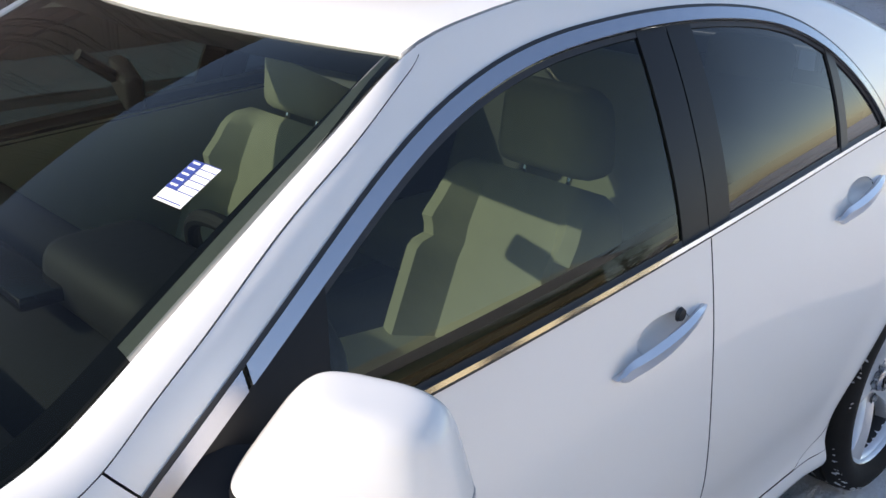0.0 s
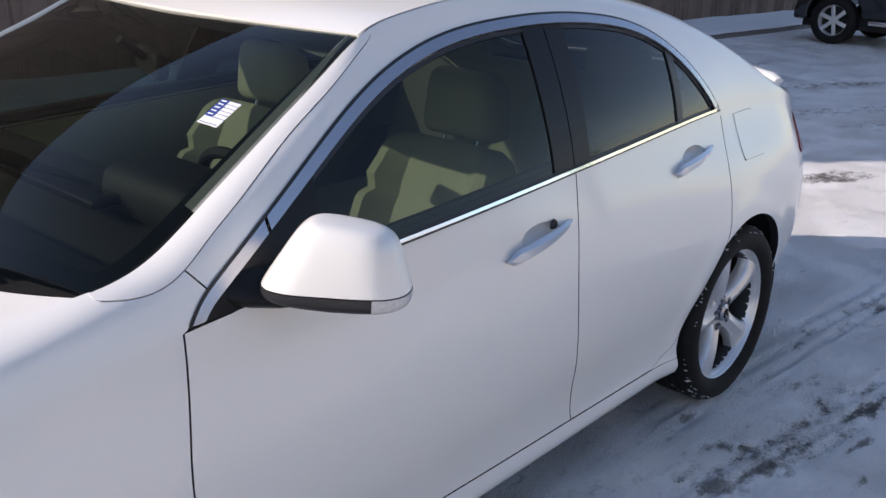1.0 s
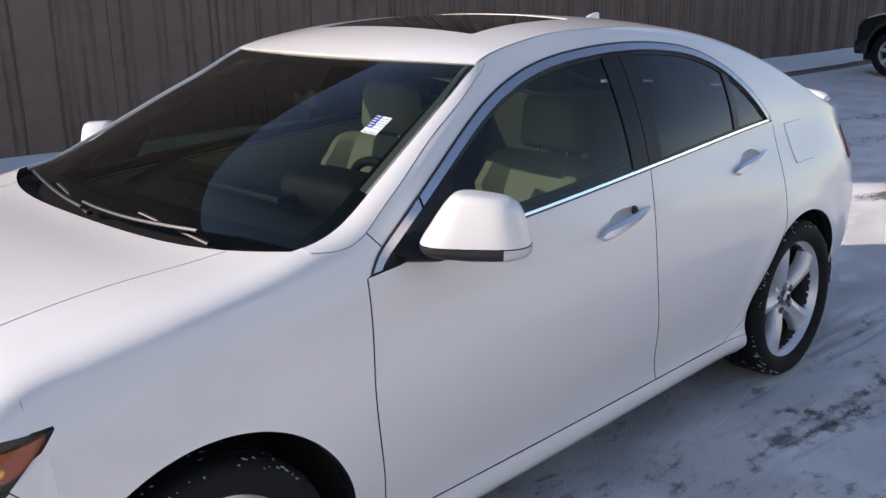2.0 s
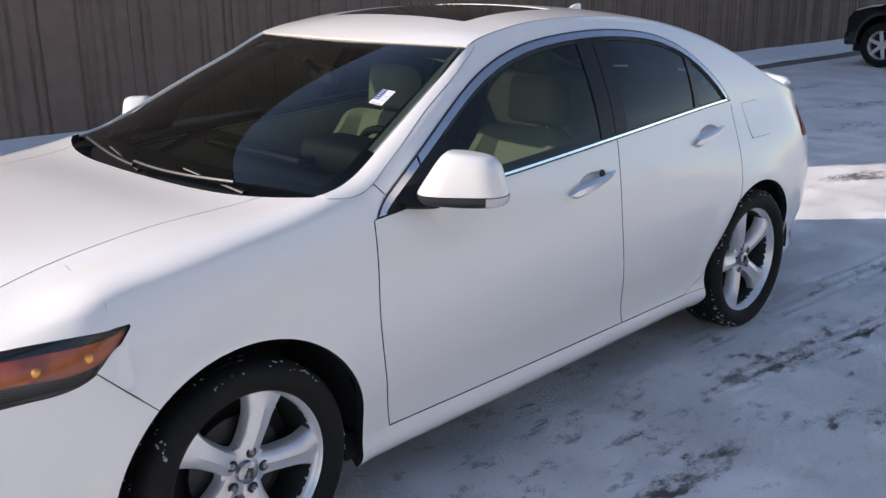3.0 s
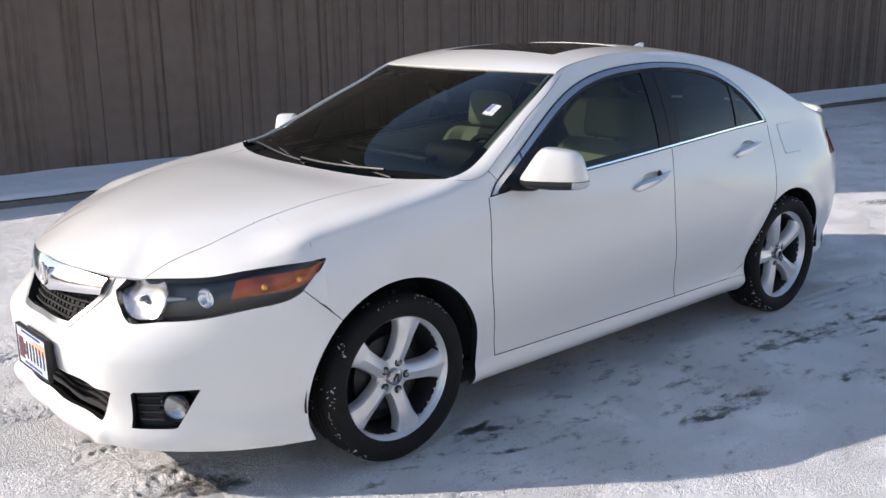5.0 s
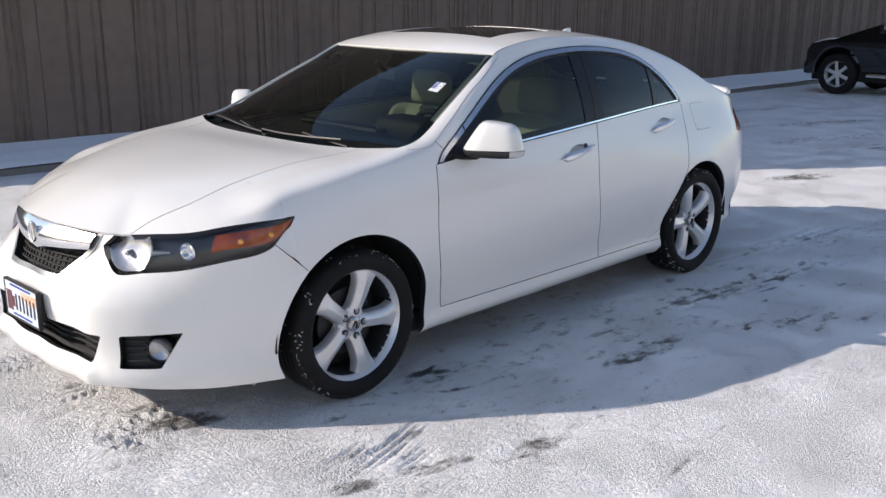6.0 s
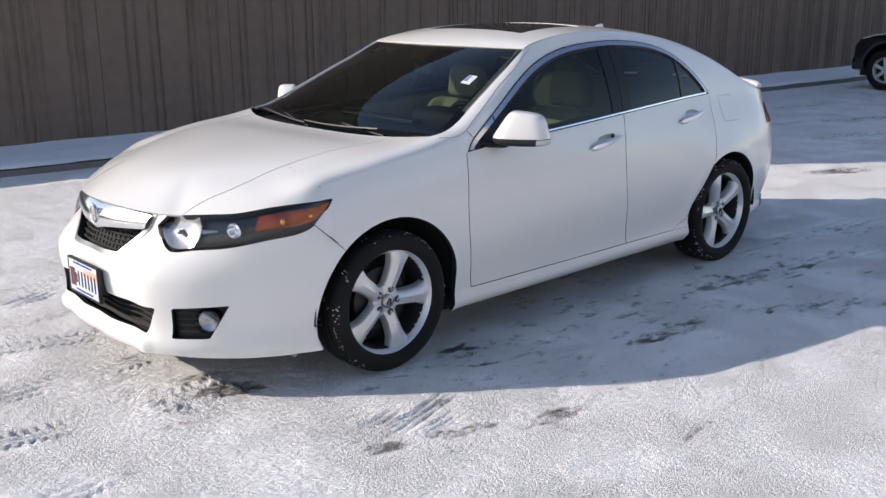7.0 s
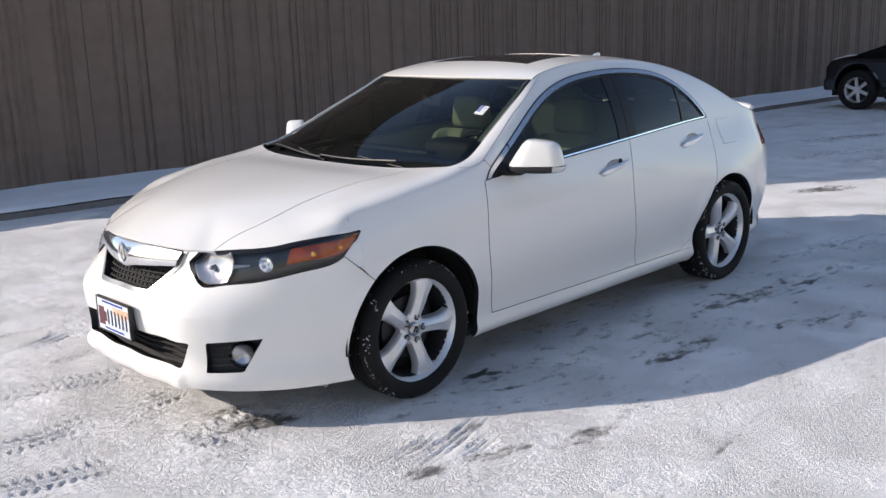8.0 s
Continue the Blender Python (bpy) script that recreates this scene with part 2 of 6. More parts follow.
# ---- the white sedan: its lines ----
# x runs forward from the front axle, y to the driver's side, z up from the ground
REAR_AXLE, HUB = -2.705, 0.325
belt_z = spline((-3.75, 0.86), (-3.5, 0.93), (-3.2, 1.01), (-2.9, 1.05), (-2.573, 1.056), (-2.024, 1.036), (-1.65, 1.016), (-1.04, 0.981), (-0.476, 0.946), (-0.2, 0.918), (0.05, 0.885), (0.285, 0.815), (0.52, 0.800), (0.66, 0.785), (0.76, 0.765))
belt_y = spline((-3.75, 0.785), (-3.3, 0.785), (-2.9, 0.775), (-2.573, 0.793), (-2.0, 0.833), (-1.656, 0.850), (-1.0, 0.864), (-0.476, 0.866), (-0.1, 0.872), (0.1, 0.868), (0.285, 0.852), (0.42, 0.822), (0.52, 0.785), (0.66, 0.685), (0.76, 0.560))
edge_y = spline((-3.75, 0.62), (-3.45, 0.62), (-3.2, 0.585), (-2.9, 0.555), (-2.5, 0.55), (-2.0, 0.575), (-1.6, 0.585), (-1.3, 0.592), (-1.142, 0.610), (-0.857, 0.676), (-0.6, 0.738), (-0.46, 0.770), (-0.351, 0.775), (-0.2, 0.735), (0.0, 0.690), (0.2, 0.648), (0.4, 0.618), (0.6, 0.556), (0.707, 0.508), (0.9, 0.50))
edge_z = spline((-3.75, 1.055), (-3.45, 1.058), (-3.2, 1.092), (-2.9, 1.225), (-2.5, 1.372), (-2.0, 1.440), (-1.65, 1.450), (-1.45, 1.442), (-1.3, 1.422), (-1.142, 1.386), (-1.008, 1.320), (-0.857, 1.247), (-0.716, 1.176), (-0.6, 1.117), (-0.53, 1.082), (-0.46, 1.053), (-0.4, 1.038), (-0.351, 1.030), (-0.2, 1.008), (0.0, 0.988), (0.2, 0.960), (0.4, 0.914), (0.6, 0.834), (0.707, 0.769), (0.8, 0.722), (0.9, 0.685))
crown_z = spline((-3.75, 1.062), (-3.45, 1.066), (-3.2, 1.135), (-2.9, 1.275), (-2.5, 1.412), (-2.1, 1.469), (-1.7, 1.486), (-1.3, 1.457), (-1.12, 1.415), (-0.2, 1.008), (0.0, 1.004), (0.2, 0.992), (0.4, 0.970), (0.6, 0.936), (0.75, 0.888), (0.84, 0.836), (0.91, 0.792), (1.0, 0.725))
widest = spline((-3.6, 0.845), (-3.3, 0.862), (-3.0, 0.890), (-2.705, 0.908), (-2.2, 0.913), (-1.5, 0.916), (-0.8, 0.915), (-0.3, 0.911), (0.0, 0.906), (0.285, 0.888), (0.42, 0.868), (0.55, 0.80))
inset = spline((0.195, 0.070), (0.225, 0.040), (0.255, 0.034), (0.285, 0.042), (0.32, 0.044), (0.38, 0.037), (0.46, 0.018), (0.56, 0.004), (0.66, 0.0), (0.75, 0.005), (0.84, 0.019), (0.93, 0.044), (1.0, 0.066))
trim_z = spline((-0.479, 0.942), (-0.515, 0.983), (-0.57, 1.022), (-0.712, 1.103), (-0.83, 1.168), (-0.968, 1.239), (-1.11, 1.300), (-1.256, 1.345), (-1.428, 1.379), (-1.578, 1.394), (-1.763, 1.401), (-2.033, 1.385), (-2.203, 1.352), (-2.378, 1.270), (-2.494, 1.176), (-2.569, 1.096), (-2.61, 1.043))


def round_off(x):
    if x > -3.1:
        return 1.0
    return max(0.0, 1 - ((-3.1 - x) / 0.672) ** 2.4) ** 0.43


def round_top(x):
    """As round_off, drawn in sooner, for the shoulder and the lid."""
    if x > -3.05:
        return 1.0
    return max(0.0, 1 - ((-3.05 - x) / 0.722) ** 2.2) ** 0.5


def side_y(x, z):
    """Half width of the lower body."""
    zb = belt_z(x)
    yb = belt_y(x)
    k = z / zb
    y = widest(x) - inset(k) + (yb - widest(x) + inset(1.0)) * smooth(0.62, 1.0, k)
    for ax in (0.0, REAR_AXLE):
        r = math.hypot(x - ax, z - HUB)
        y += 0.010 * math.exp(-((r - 0.395) / 0.045) ** 2)
    y -= 0.030 * smooth(0.45, 0.20, z) * smooth(-3.0, -3.3, x)
    w = smooth(0.80, 1.0, k)
    return y * (round_off(x) * (1 - w) + round_top(x) * w)


def glass_y(x, z):
    h = max(z - belt_z(x), 0.0)
    k = smooth(-1.95, -1.25, x)
    return belt_y(x) - (0.24 + 0.12 * k) * h - (0.80 - 0.10 * k) * h * h


def side(x, s):
    """s from 0 at the sill to 1 at the belt to 2 at the roof's, windshield's or hood's edge."""
    zb = belt_z(x)
    if s <= 1:
        z = 0.195 + (zb - 0.195) * s
        return (x, side_y(x, z), z)
    k = s - 1
    ze, ye = edge_z(x), edge_y(x)
    h = ze - zb
    zt = ze - min(0.055, 0.55 * h)
    if k <= 0.7:
        z = zb + (zt - zb) * k / 0.7
        y = glass_y(x, z)
    else:
        q = (k - 0.7) / 0.3
        yt = glass_y(x, zt)
        slope = -0.24 - 1.6 * (zt - zb)
        crisp = smooth(-0.50, -0.15, x)
        slope *= 1 - 0.6 * crisp
        zc = zt + (ze - zt) * (0.8 + 0.14 * crisp)
        yc = max(yt + slope * (zc - zt), ye + 0.01)
        y = (1 - q) ** 2 * yt + 2 * q * (1 - q) * yc + q * q * ye
        z = (1 - q) ** 2 * zt + 2 * q * (1 - q) * zc + q * q * ze
    return (x, y * round_top(x), z)


def top(x, v):
    """The roof, windows, hood and lid between the two edges, v from -1 to 1."""
    ze = edge_z(x)
    return (x, v * edge_y(x) * round_top(x), ze + (crown_z(x) - ze) * (1 - abs(v) ** (2.2 + 0.9 * smooth(-0.5, 0.2, x))))


def zs(f):
    """A rule in (x, z) as one in (x, s)."""
    return lambda x, s: f(x, side(x, s)[2])


def arch(x, z):
    return min(math.hypot(x, (z - 0.325) * 0.99), math.hypot(x - REAR_AXLE, z - 0.318)) - 0.392 + (0.008 if x < -1.5 else 0)


door_a = spline((0.20, -0.518), (0.283, -0.508), (0.36, -0.496), (0.50, -0.468), (0.62, -0.452), (0.70, -0.448), (0.82, -0.458), (0.946, -0.477), (1.2, -0.480))
door_b = spline((0.20, -1.735), (0.283, -1.726), (0.40, -1.704), (0.56, -1.668), (0.72, -1.644), (0.85, -1.650), (0.96, -1.672), (1.03, -1.686), (1.20, -1.715), (1.39, -1.765))
door_c = spline((0.20, -2.10), (0.285, -2.17), (0.32, -2.26), (0.40, -2.335), (0.53, -2.43), (0.63, -2.492), (0.75, -2.545), (0.90, -2.575), (1.05, -2.60), (1.2, -2.60))
GAP = 0.0021
DOOR_Z = 0.287
head_z = spline((0.27, 0.833), (0.285, 0.834), (0.40, 0.834), (0.52, 0.827), (0.66, 0.808), (0.76, 0.785))


def trim_gap(x, z):
    """Distance inwards from the window opening's upper outline."""
    d = (trim_z(x + 0.004) - trim_z(x - 0.004)) / 0.008
    return (trim_z(x) - z) / math.sqrt(1 + d * d)


def opening(x, z):
    return min(trim_gap(x, z), z - belt_z(x)) if -2.62 < x < -0.47 else -0.1


bowl_f = lambda x, z: ((x + 1.495) / 0.082) ** 2 + ((z - 0.900) / 0.030) ** 2 - 1
bowl_r = lambda x, z: ((x + 2.350) / 0.078) ** 2 + ((z - 0.958) / 0.028) ** 2 - 1
FINE = sorted(set(steps(-0.60, 0.40, 44) + steps(-0.44, -0.36, 8) + steps(0.34, 0.42, 8)))
MID = sorted(set(steps(-2.64, -0.44, 82) + steps(-1.59, -1.40, 14) + steps(-2.44, -2.26, 14)))
REAR = steps(-3.10, -2.10, 46) + [-3.1 - 0.671 * math.sin(math.pi / 2 * k / 24) for k in range(25)]
LOW = sorted(set(steps(0.0, 0.8, 24) + steps(0.06, 0.18, 14) + steps(0.8, 1.0, 12)[1:]))
HIGH = steps(1.0, 1.7, 10) + steps(1.7, 2.0, 8)[1:]

car = thing("sedan_car", "white four-door sedan parked on the snowy lot", "car")

# lower panels
lamp_tail = lambda x, z: -0.664 * (x - 0.285) - 0.748 * (z - 0.832)
bumper_seam = lambda x, z: ((z - 0.622) - (x - 0.264)) * 0.707
pillar_seam = lambda x, z: x + 0.519 + (1.037 - z) * 0.82
garnish_z = spline((-1.178, 1.396), (-1.15, 1.374), (-1.122, 1.359), (-0.993, 1.294), (-0.838, 1.221), (-0.663, 1.126), (-0.575, 1.078), (-0.519, 1.046), (-0.47, 1.026), (-0.43, 1.020), (-0.36, 1.024))
part("windshield_garnish", sheet(side, steps(-1.178, -0.355, 70), HIGH, [zs(lambda x, z: z - garnish_z(x) - 0.0004), lambda x, s: 1.99 - s], rim=0.012, lift=0.001), PAINT, car, "white strip beside the windshield", both=True)
FENDER_X = FINE + steps(0.40, 0.78, 22)[1:]
fender_bm = sheet(side, FENDER_X, LOW + HIGH[1:], [
    zs(arch), zs(lambda x, z: max(x - door_a(z) - GAP, z - max(0.95, trim_z(min(x, -0.479)))) if x < -0.4 else 1.0), zs(lambda x, z: -opening(x, z)),
    zs(lambda x, z: max(z - head_z(x) - 0.002, min(lamp_tail(x, z) - 0.002, bumper_seam(x, z) - 0.0016)) if x > 0.05 else 1.0),
    zs(lambda x, z: pillar_seam(x, z) - GAP if z > 0.94 else 1.0),
    zs(lambda x, z: garnish_z(x) - 0.0010 - z if x < -0.355 else 1.0), lambda x, s: 2 - s, lambda x, s: (math.atan2(side(x, s)[1], x - 0.3) - radians(88.0)) * 0.8 if x > 0.25 and side(x, s)[2] > head_z(x) else 1.0])

front_door = part("front_door", sheet(side, MID, LOW, [
    zs(lambda x, z: door_a(z) - x - GAP), zs(lambda x, z: x - door_b(z) - GAP), zs(lambda x, z: z - DOOR_Z - GAP), zs(lambda x, z: belt_z(x) - z), zs(lambda x, z: bowl_f(x, z) * 0.03)], rim=0.03), PAINT, car, both=True)
rear_door = part("rear_door", sheet(side, MID, LOW, [
    zs(lambda x, z: door_b(z) - x - GAP), zs(lambda x, z: x - door_c(z) - GAP), zs(lambda x, z: z - DOOR_Z - GAP), zs(lambda x, z: belt_z(x) - z), zs(lambda x, z: bowl_r(x, z) * 0.03)], rim=0.03), PAINT, car, both=True)
part("side_sill", sheet(side, steps(-2.5, -0.3, 60), steps(0, 0.14, 8), [zs(arch), zs(lambda x, z: DOOR_Z - 0.002 - z), zs(lambda x, z: x + 2.33), zs(lambda x, z: -0.30 - x)], rim=0.03), PAINT, car, both=True)
# side frame: pillars, roof rail and rear quarter in one pressing
frame_us = sorted(set(steps(-2.64, -0.50, 84) + REAR), reverse=False)
part("side_frame", sheet(side, frame_us, LOW + HIGH[1:], [
    zs(arch), zs(lambda x, z: -opening(x, z) + 0.001),
    zs(lambda x, z: 1.0 if z > belt_z(x) - 0.0005 else max(door_c(z) - x, DOOR_Z - z) - GAP), zs(lambda x, z: max(z - DOOR_Z, -2.332 - x) if z < 0.9 else 1.0),
    zs(lambda x, z: -pillar_seam(x, z) - GAP),
    zs(lambda x, z: garnish_z(x) - 0.0010 - z if x > -1.178 else 1.0)], rim=0.03), PAINT, car, "white pillars, roof rail and rear quarter panel", both=True)

# window trims and panes
part("window_trim", sheet(side, MID, LOW[-3:] + HIGH[1:], [zs(lambda x, z: opening(x, z) - 0.005), zs(lambda x, z: 0.026 - trim_gap(x, z)), zs(lambda x, z: abs(x - door_b(z)) - 0.003), zs(lambda x, z: abs(x + 0.705) - 0.004)], rim=0.008, lift=0.004), BRUSHED, car, "brushed chrome strip arching over the side windows", both=True)
part("trim_gasket", sheet(side, MID, LOW[-3:] + HIGH[1:], [zs(lambda x, z: opening(x, z) + 0.001), zs(lambda x, z: 0.0055 - trim_gap(x, z))], lift=0.0025), BLACK, car, "black rubber line outside the chrome strip", both=True)
part("belt_trim", sheet(side, MID, steps(1.0, 1.2, 24), [zs(lambda x, z: opening(x, z) - 0.006), zs(lambda x, z: 0.0135 - (z - belt_z(x))), zs(lambda x, z: -0.80 - x), zs(lambda x, z: trim_gap(x, z) - 0.03), zs(lambda x, z: abs(x - door_b(z)) - 0.0025)], rim=0.012, lift=0.008), CHROME, car, "chrome strip along the belt line", both=True)
part("belt_seal", sheet(side, MID, steps(1.0, 1.2, 24), [zs(lambda x, z: opening(x, z) - 0.0005), zs(lambda x, z: 0.007 - (z - belt_z(x))), zs(lambda x, z: -0.80 - x)], lift=0.003), BLACK, car, "black seal under the belt strip", both=True)
b_post = lambda z: door_b(z)
sail = zs(lambda x, z: x + 0.80 + (z - 1.0) * 0.35)
q_post = lambda z: -2.305 - (z - 1.06) * 0.16
glass_in = zs(lambda x, z: min(trim_gap(x, z) - 0.034, z - belt_z(x) - 0.018))
part("front_window", sheet(side, MID, HIGH, [glass_in, lambda x, s: -sail(x, s), zs(lambda x, z: x - b_post(z) - 0.085)], lift=-0.008), TINTED, front_door, "tinted side glass", both=True)
part("rear_window", sheet(side, MID, HIGH, [glass_in, zs(lambda x, z: b_post(z) - 0.075 - x), zs(lambda x, z: x - q_post(z) - 0.018)], lift=-0.008), PRIVACY, rear_door, "dark tinted side glass", both=True)
part("quarter_window", sheet(side, MID, HIGH, [glass_in, zs(lambda x, z: q_post(z) - 0.018 - x)], lift=-0.007), PRIVACY, rear_door, "dark tinted quarter glass", both=True)
part("mirror_sail", sheet(side, MID, HIGH, [zs(lambda x, z: min(trim_gap(x, z) - 0.027, z - belt_z(x) - 0.002)), sail], rim=0.01, lift=-0.003), PILLAR, front_door, "black plastic corner at the mirror's foot", both=True)
part("pillar_cover", sheet(side, MID, HIGH, [zs(lambda x, z: min(trim_gap(x, z) - 0.027, z - belt_z(x) - 0.014)), zs(lambda x, z: x - b_post(z) - GAP), zs(lambda x, z: b_post(z) + 0.088 - x)], rim=0.01, lift=-0.004), PILLAR, front_door, "black centre pillar cover", both=True)
part("pillar_cover", sheet(side, MID, HIGH, [zs(lambda x, z: min(trim_gap(x, z) - 0.027, z - belt_z(x) - 0.014)), zs(lambda x, z: b_post(z) - GAP - x), zs(lambda x, z: x - b_post(z) + 0.078)], rim=0.01, lift=-0.004), PILLAR, rear_door, "black centre pillar cover", both=True)
part("window_divider", sheet(side, MID, HIGH, [zs(lambda x, z: min(trim_gap(x, z) - 0.027, z - belt_z(x) - 0.014)), zs(lambda x, z: 0.019 - abs(x - q_post(z)))], rim=0.01, lift=-0.003), BLACK, rear_door, "black window divider", both=True)
part("window_seal", sheet(side, MID, HIGH, [zs(lambda x, z: min(trim_gap(x, z) - 0.027, z - belt_z(x) - 0.012)), zs(lambda x, z: 0.036 - min(trim_gap(x, z), z - belt_z(x) + 0.016)), lambda x, s: -sail(x, s)], rim=0.008, lift=-0.005), BLACK, car, "black rubber seal round the side windows", both=True)

# roof, windshield, hood, lid
V = steps(-1, 1, 36)
part("roof", sheet(top, steps(-2.62, -1.04, 56), V, [lambda x, v: -1.056 - 0.083 * v * v - x, lambda x, v: x + 2.56 + 0.06 * v * v, lambda x, v: -convex((-1.865, -0.645), (-1.340, -0.675), (-1.340, 0.675), (-1.865, 0.645))(x, v), lambda x, v: 0.985 - abs(v)], rim=0.012, flip=False), PAINT, car, "white steel roof")
part("sunroof", sheet(top, steps(-1.87, -1.33, 20), V, [lambda x, v: convex((-1.861, -0.639), (-1.344, -0.669), (-1.344, 0.669), (-1.861, 0.639))(x, v)], rim=0.02, lift=-0.002), SUNROOF, car, "dark tinted glass sunroof")
WS_BASE = lambda y: -0.235 - 0.20 * y * y


def screen(x, v):
    """The windshield, more bowed across than the roof."""
    ye = edge_y(x) - 0.012
    y = v * ye
    rise = (-0.235 - x) / 0.90
    z = 1.018 + 0.39 * rise + 0.035 * math.sin(math.pi * min(1, max(0, rise)))
    zedge = edge_z(x) - 0.004
    w = abs(v) ** 2.6
    return (x, y, z * (1 - w) + zedge * w)


part("windshield", sheet(screen, steps(-1.16, -0.22, 40), V, [lambda x, v: x + 1.059 + 0.083 * v * v, lambda x, v: WS_BASE(v * edge_y(x)) - x]), WINDSHIELD, car, "tinted windshield with a reflection film")
part("windshield_frit", sheet(screen, steps(-1.16, -0.22, 60), steps(-1, 1, 60), [lambda x, v: x + 1.060 + 0.083 * v * v, lambda x, v: WS_BASE(v * edge_y(x)) - x, lambda x, v: max(0.055 - (x + 1.060 + 0.083 * v * v), abs(v) - 0.950, x - WS_BASE(v * edge_y(x)) + 0.05)], lift=-0.004), PILLAR, car, "black border printed round the windshield")
hood_f = lambda y: 0.908 - 0.188 * (abs(y) / 0.520) ** 2.1
hood_b = lambda y: -0.197 - 0.06 * y * y - 0.28 * y ** 4
seam_y = spline((-0.40, 0.655), (-0.2, 0.605), (0.0, 0.585), (0.2, 0.572), (0.35, 0.562), (0.48, 0.556), (0.58, 0.548), (0.65, 0.523), (0.70, 0.503), (0.78, 0.480))
part("cowl", sheet(lambda x, v: (x, v * 0.74, 0.985 + 0.0 * x), steps(-0.5, -0.2, 8), V, [lambda x, v: -0.20 - 0.2 * (v * 0.74) ** 2 - x], rim=0.02), BLACK, car, "black plastic cowl under the wipers")
part("trunk_lid", sheet(top, [-3.30 - 0.471 * math.sin(math.pi / 2 * k / 20) for k in range(21)], V, [lambda x, v: -3.345 - x], rim=0.012, flip=True), PAINT, car, "white trunk lid")
part("rear_screen", sheet(top, steps(-3.36, -2.5, 30), V, [lambda x, v: -2.565 - 0.06 * v * v - x, lambda x, v: x + 3.34, lambda x, v: 0.975 - abs(v)]), PRIVACY, car, "dark tinted rear window")

# ---- nose: bumper, grille, lamps ----
nose_pts = [(0.0, 0.938), (0.10, 0.934), (0.215, 0.908), (0.34, 0.868), (0.45, 0.826), (0.60, 0.750), (0.70, 0.672), (0.78, 0.570), (0.835, 0.450), (0.868, 0.320), (0.885, 0.180)]
arc_len = [0.0]
for (ya, xa), (yb, xb) in zip(nose_pts, nose_pts[1:]):
    arc_len.append(arc_len[-1] + math.hypot(yb - ya, xb - xa))
nose_x = spline(*[(-a, p[1]) for a, p in zip(arc_len[1:], nose_pts[1:])], *[(a, p[1]) for a, p in zip(arc_len, nose_pts)])
nose_y = spline(*[(-a, -p[0]) for a, p in zip(arc_len[1:], nose_pts[1:])], *[(a, p[0]) for a, p in zip(arc_len, nose_pts)])


def arc_at_y(y):
    lo, hi = 0.0, arc_len[-1]
    for _ in range(30):
        mid = (lo + hi) / 2
        lo, hi = (mid, hi) if nose_y(mid) < y else (lo, mid)
    return lo


def arc_at_x(x):
    lo, hi = 0.0, arc_len[-1]
    for _ in range(30):
        mid = (lo + hi) / 2
        lo, hi = (mid, hi) if nose_x(mid) > x else (lo, mid)
    return lo


A = arc_at_y
bulge = spline((0.17, -0.045), (0.20, -0.018), (0.225, 0.0), (0.25, 0.006), (0.275, 0.0), (0.31, -0.012), (0.40, -0.004), (0.48, 0.008), (0.56, 0.006), (0.64, 0.0), (0.72, -0.004), (0.80, -0.028))
# the bumper stands further forward than the grille and lamps above it, and is blunt up to its corners
jut = spline((-0.2, 0.068), (0.0, 0.042), (0.2, 0.068), (0.35, 0.098), (0.42, 0.122), (0.50, 0.118), (0.56, 0.098), (0.62, 0.070), (0.70, 0.024), (0.78, 0.0), (0.9, 0.0))


def nose(a, z):
    """The front skin; a runs round the nose from the middle, z up."""
    e = 0.004
    tx, ty = nose_x(a + e) - nose_x(a - e), nose_y(a + e) - nose_y(a - e)
    n = math.hypot(tx, ty)
    nx, ny = ty / n, -tx / n
    b = bulge(z) * (1 - 0.55 * smooth(0.25, 0.7, abs(a)))
    # a lip below the grille
    x, y = nose_x(a) + nx * b, nose_y(a) + ny * b
    x += jut(abs(nose_y(a))) * smooth(0.72, 0.52, z)
    # the chin steps forward under the lower intake
    x += 0.017 * smooth(0.286, 0.270, z) * smooth(0.465, 0.425, abs(nose_y(a)))
    w = smooth(0.52, 0.30, x)
    if w > 0:
        y = y * (1 - w) + math.copysign(side_y(x, z), y) * w
    return (x, y, z)


lamp_low = spline((A(0.385), 0.712), (A(0.47), 0.648), (A(0.56), 0.652), (A(0.665), 0.664), (arc_at_x(0.54), 0.700), (arc_at_x(0.40), 0.732), (arc_at_x(0.285), 0.822))
LAMP_A0, LAMP_A1 = A(0.385), arc_at_x(0.288)
hood_line = spline((-A(0.2), 0.799), (0.0, 0.808), (A(0.2), 0.799), (A(0.38), 0.786), (A(0.5), 0.778))


def lamp_top(a):
    """Upper edge of the headlight along the nose."""
    y, x = abs(nose_y(a)), nose_x(a)
    t = smooth(0.0, 1.0, (a - LAMP_A0) / (LAMP_A1 - LAMP_A0))
    return 0.772 + 0.062 * min(1.0, 1.6 * t) ** 0.8 - 0.020 * math.exp(-(((a - LAMP_A0) / (LAMP_A1 - LAMP_A0) - 0.50) / 0.20) ** 2)


grille_in = convex((-0.215, 0.588), (0.215, 0.588), (0.348, 0.715), (0.385, 0.788), (0.30, 0.86), (-0.30, 0.86), (-0.385, 0.788), (-0.348, 0.715))
lower_in = convex((-0.43, 0.297), (0.43, 0.297), (0.480, 0.415), (-0.480, 0.415))
fog_in = convex((0.532, 0.285), (0.640, 0.283), (0.692, 0.424), (0.538, 0.417))


def by_y(f):
    return lambda a, z: f(nose_y(a), z)


